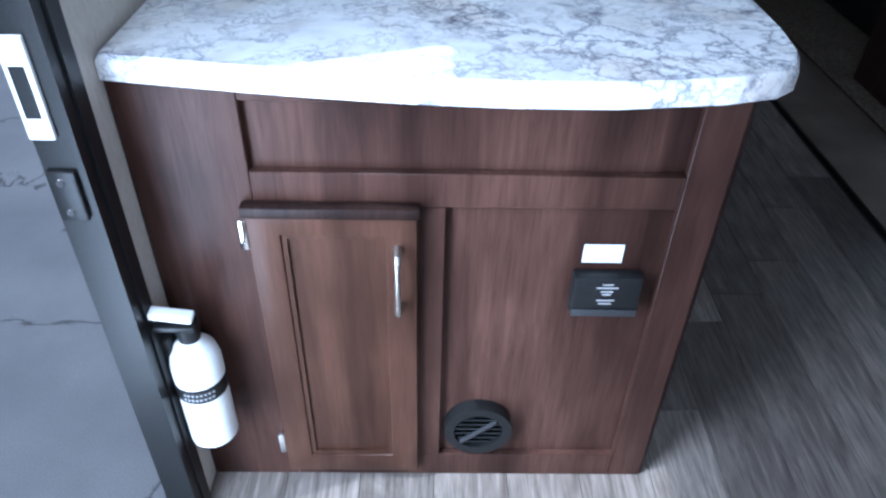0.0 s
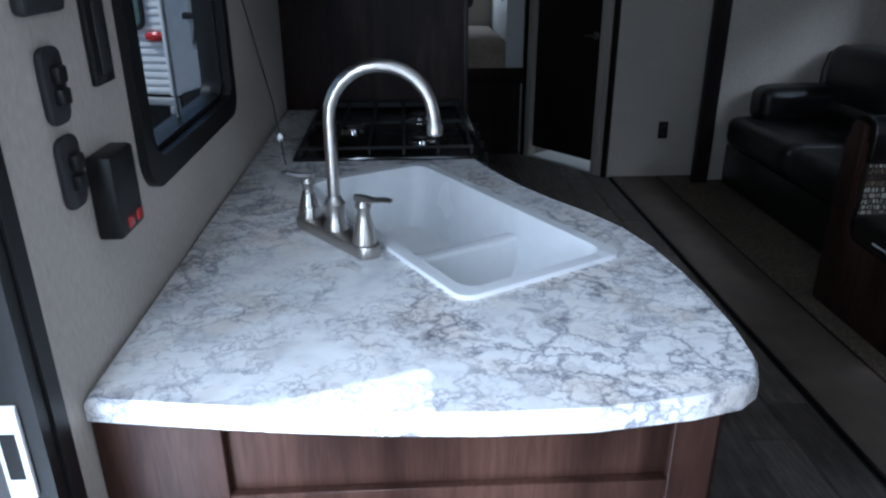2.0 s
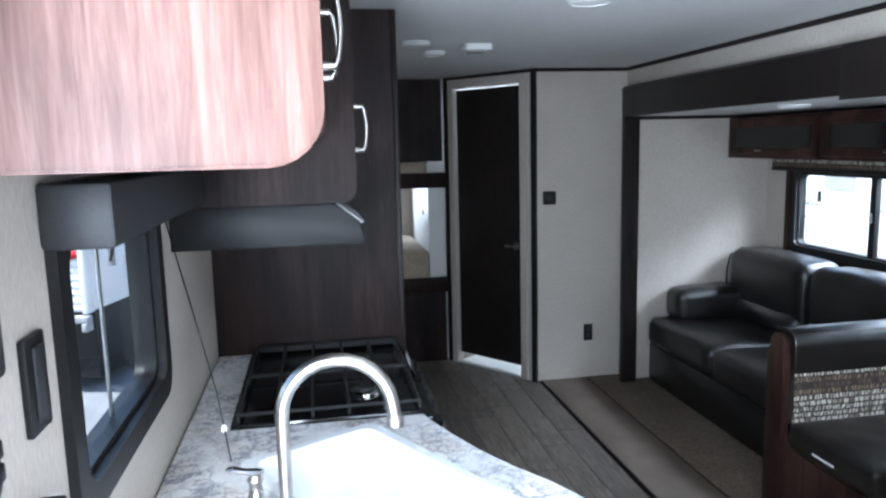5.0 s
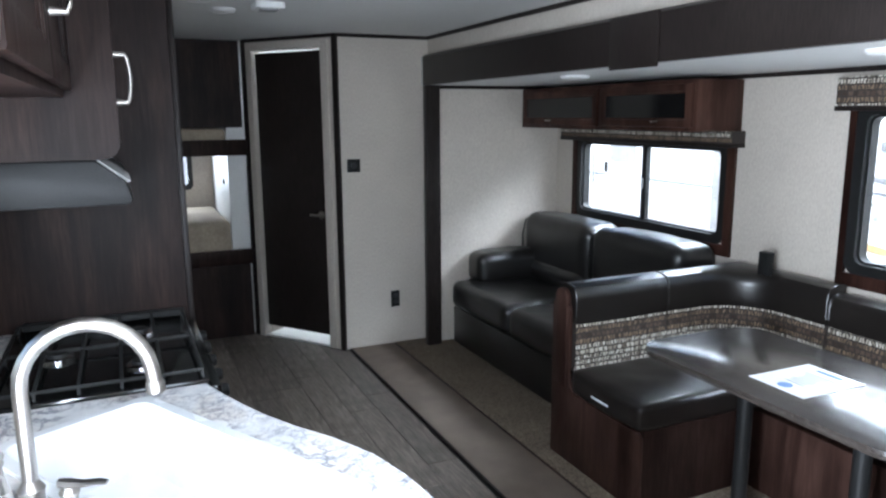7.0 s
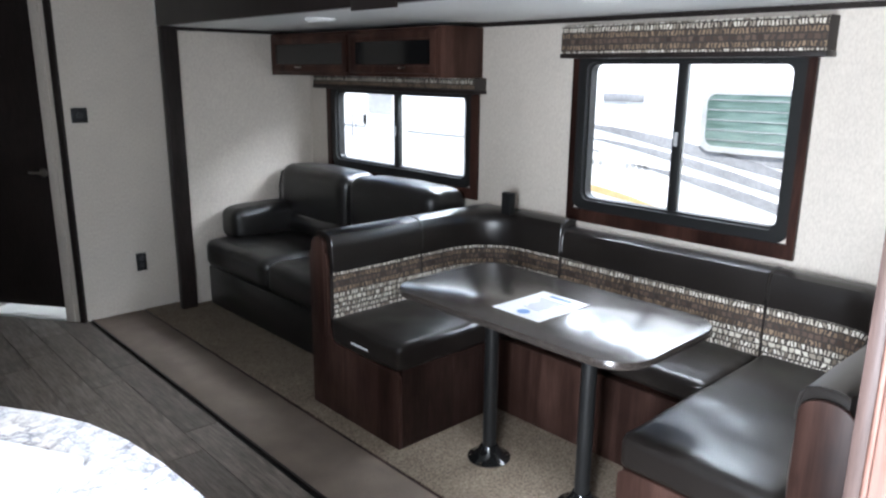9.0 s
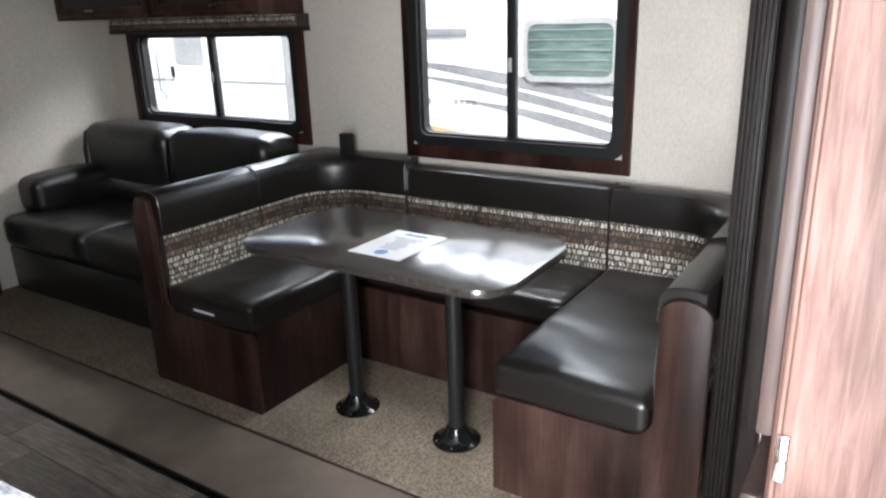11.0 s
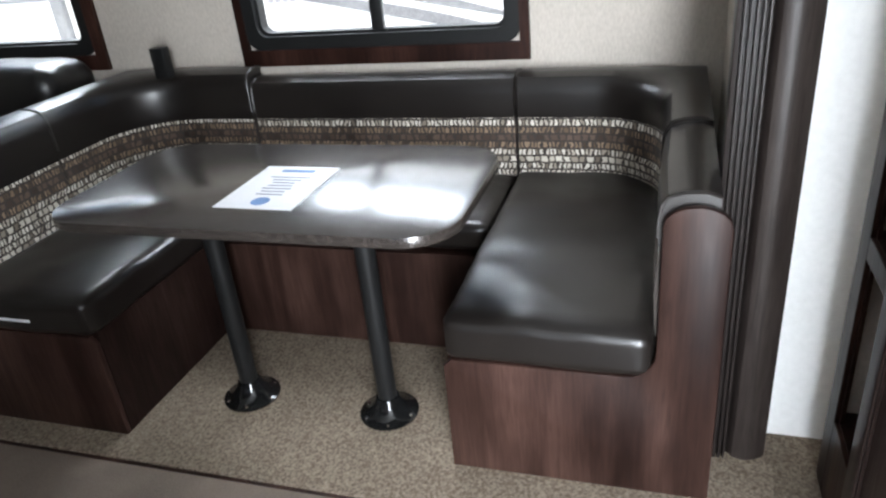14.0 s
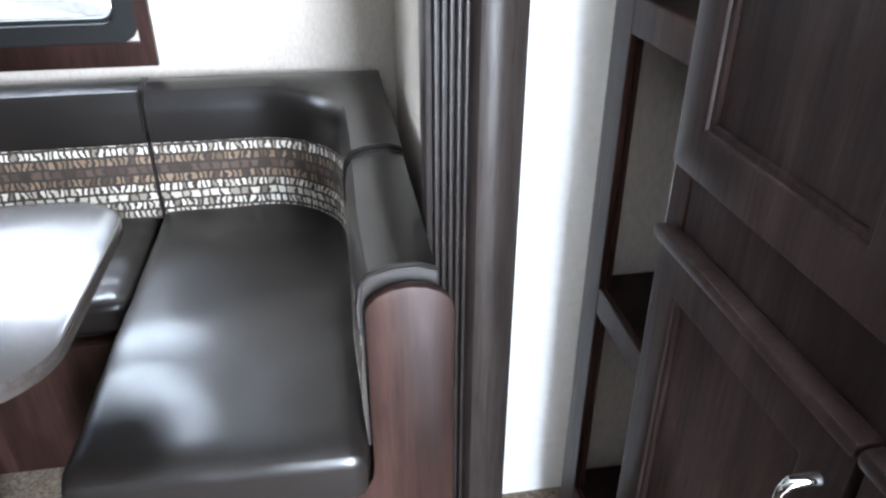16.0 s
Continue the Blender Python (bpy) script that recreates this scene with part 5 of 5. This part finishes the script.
swoosh(4.3, 1.10, 1.4, 0.62, 0.09, M_DECAL)
swoosh(4.1, 0.98, 1.2, 0.42, 0.07, M_DECAL)
swoosh(3.6, 0.78, 1.0, 0.22, 0.08, M_DECAL)
swoosh(4.6, 0.58, 3.0, 0.40, 0.06, M_TAN)
swoosh(3.0, 0.98, 1.6, 0.80, 0.10, M_DECAL)
for y in (3.95, 3.87, 3.60, 3.54, 3.48, 3.42):
    part("logo_bar", bx(TX - 0.006, TX - 0.001, y, y + 0.045, 0.74, 0.79), M_GASKET, tr)
td = part("entry_door", bx(TX - 0.012, TX, 6.55, 7.35, -0.05, 1.75, 0.006), M_TRAILER, tr)
part("door_window", prism(rounded(6.80, 7.27, 1.04, 1.6, 0.05, 4), TX - 0.018, TX - 0.01, "x"), M_GASKET, td)
part("grab_handle", tube([(TX - 0.01, 7.52, 0.7), (TX - 0.07, 7.52, 0.75), (TX - 0.07, 7.52, 1.15), (TX - 0.01, 7.52, 1.2)], 0.014, 8), M_CHROME, td)
part("lock", bx(TX - 0.03, TX - 0.01, 7.31, 7.36, 0.90, 1.02, 0.006), M_BLACK, td)
part("belt_line", bx(TX - 0.008, TX, 3.9, 10.8, 0.86, 0.885, 0.002), M_GASKET, tr)
part("awning_arm", bx(TX - 0.07, TX - 0.01, 5.46, 5.57, 0.1, 2.2, 0.01), M_GASKET, tr)

t2 = thing("corrugated_trailer", (-2.25, 7.5, -0.75), "white corrugated trailer with red marker light", "trailer")
co = bx(-8.5, -2.25, 7.5, 9.9, 0.10, 2.3, 0.03)
for i in range(28):
    bx(-8.47, -2.28, 7.482, 7.502, 0.13 + i * 0.075, 0.178 + i * 0.075, 0.008, 1, co)
part("body", co, M_TRAILER, t2)
# black block drawn for the shadow underneath the trailer
part("under_shadow", bx(-8.4, -2.33, 7.7, 9.7, -0.62, 0.10), M_BLACK, t2)
part("bumper", bx(-8.4, -2.22, 7.38, 7.48, 0.02, 0.085, 0.01), M_GASKET, t2)
part("bumper_end", bx(-2.27, -2.22, 7.36, 7.48, -0.06, 0.02, 0.008), M_GASKET, t2)
ml = lathe([(0.10, 0), (0.095, 0.03), (0.055, 0.05), (0, 0.052)], (0, 0, 0), (0, -1, 0), 20)
part("marker_light", moved(ml, Matrix.Translation((-2.40, 7.484, 0.677)) @ Matrix.Diagonal((1, 1, 0.48, 1))), M_RED, t2, "red marker light")
wb2 = part("window", prism(rounded(-3.7, -2.50, 0.76, 1.45, 0.09, 5), 7.46, 7.5, "y"), M_DGLASS, t2)
part("rim", ringed(rounded(-3.73, -2.47, 0.73, 1.48, 0.11, 5), rounded(-3.69, -2.51, 0.77, 1.44, 0.08, 5), 7.45, 7.475, "y"), M_BLACK, wb2)
part("corner_post", bx(-2.30, -2.235, 7.44, 7.56, 0.10, 2.3, 0.015), M_TRAILER, t2)
part("awning_arm", bx(-2.06, -2.0, 7.55, 7.60, 0.55, 2.2, 0.01), M_GASKET, t2)
part("awning_joint", bx(-2.11, -1.98, 7.53, 7.61, 0.84, 0.90, 0.01), M_BLACK, t2)
part("awning_brace", tube([(-2.03, 7.56, 0.60), (-1.95, 7.56, 0.95), (-1.98, 7.56, 1.3)], 0.018, 8), M_BLACK, t2)
part("wheel", lathe([(0.34, 0), (0.34, 0.22), (0, 0.22)], (-5.2, 7.72, -0.41), (0, -1, 0), 24), M_BLACK, t2)
t2.rotation_euler = (0, 0, radians(-15))

# ---------- floor planks ----------
PW, PL = 0.152, 0.914
pm = bx(-PW / 2 + 0.0009, PW / 2 - 0.0009, -PL / 2 + 0.0009, PL / 2 - 0.0009, -0.006, 0.0, 0.0012, 1)
pme = bpy.data.meshes.new("plank")
pm.to_mesh(pme)
pm.free()
pme.materials.append(M_PLANK)
random.seed(11)
cols = 12
for c in range(cols):
    x = -0.40 + PW / 2 + c * PW
    shift = random.uniform(0, PL)
    for r in range(9):
        y = -0.9 + shift + r * PL - PL / 2
        if y + PL / 2 > 6.44 or y - PL / 2 < -0.79:
            continue
        p = new("plank", pme)
        p.location = (x, y, 0.0)
        p.parent = floor
setting("floor_edges", bx(-0.40, 1.42, -0.79, 6.44, -0.0058, -0.003), M_PLANK, "weathered grey-brown vinyl plank floor", "floor")
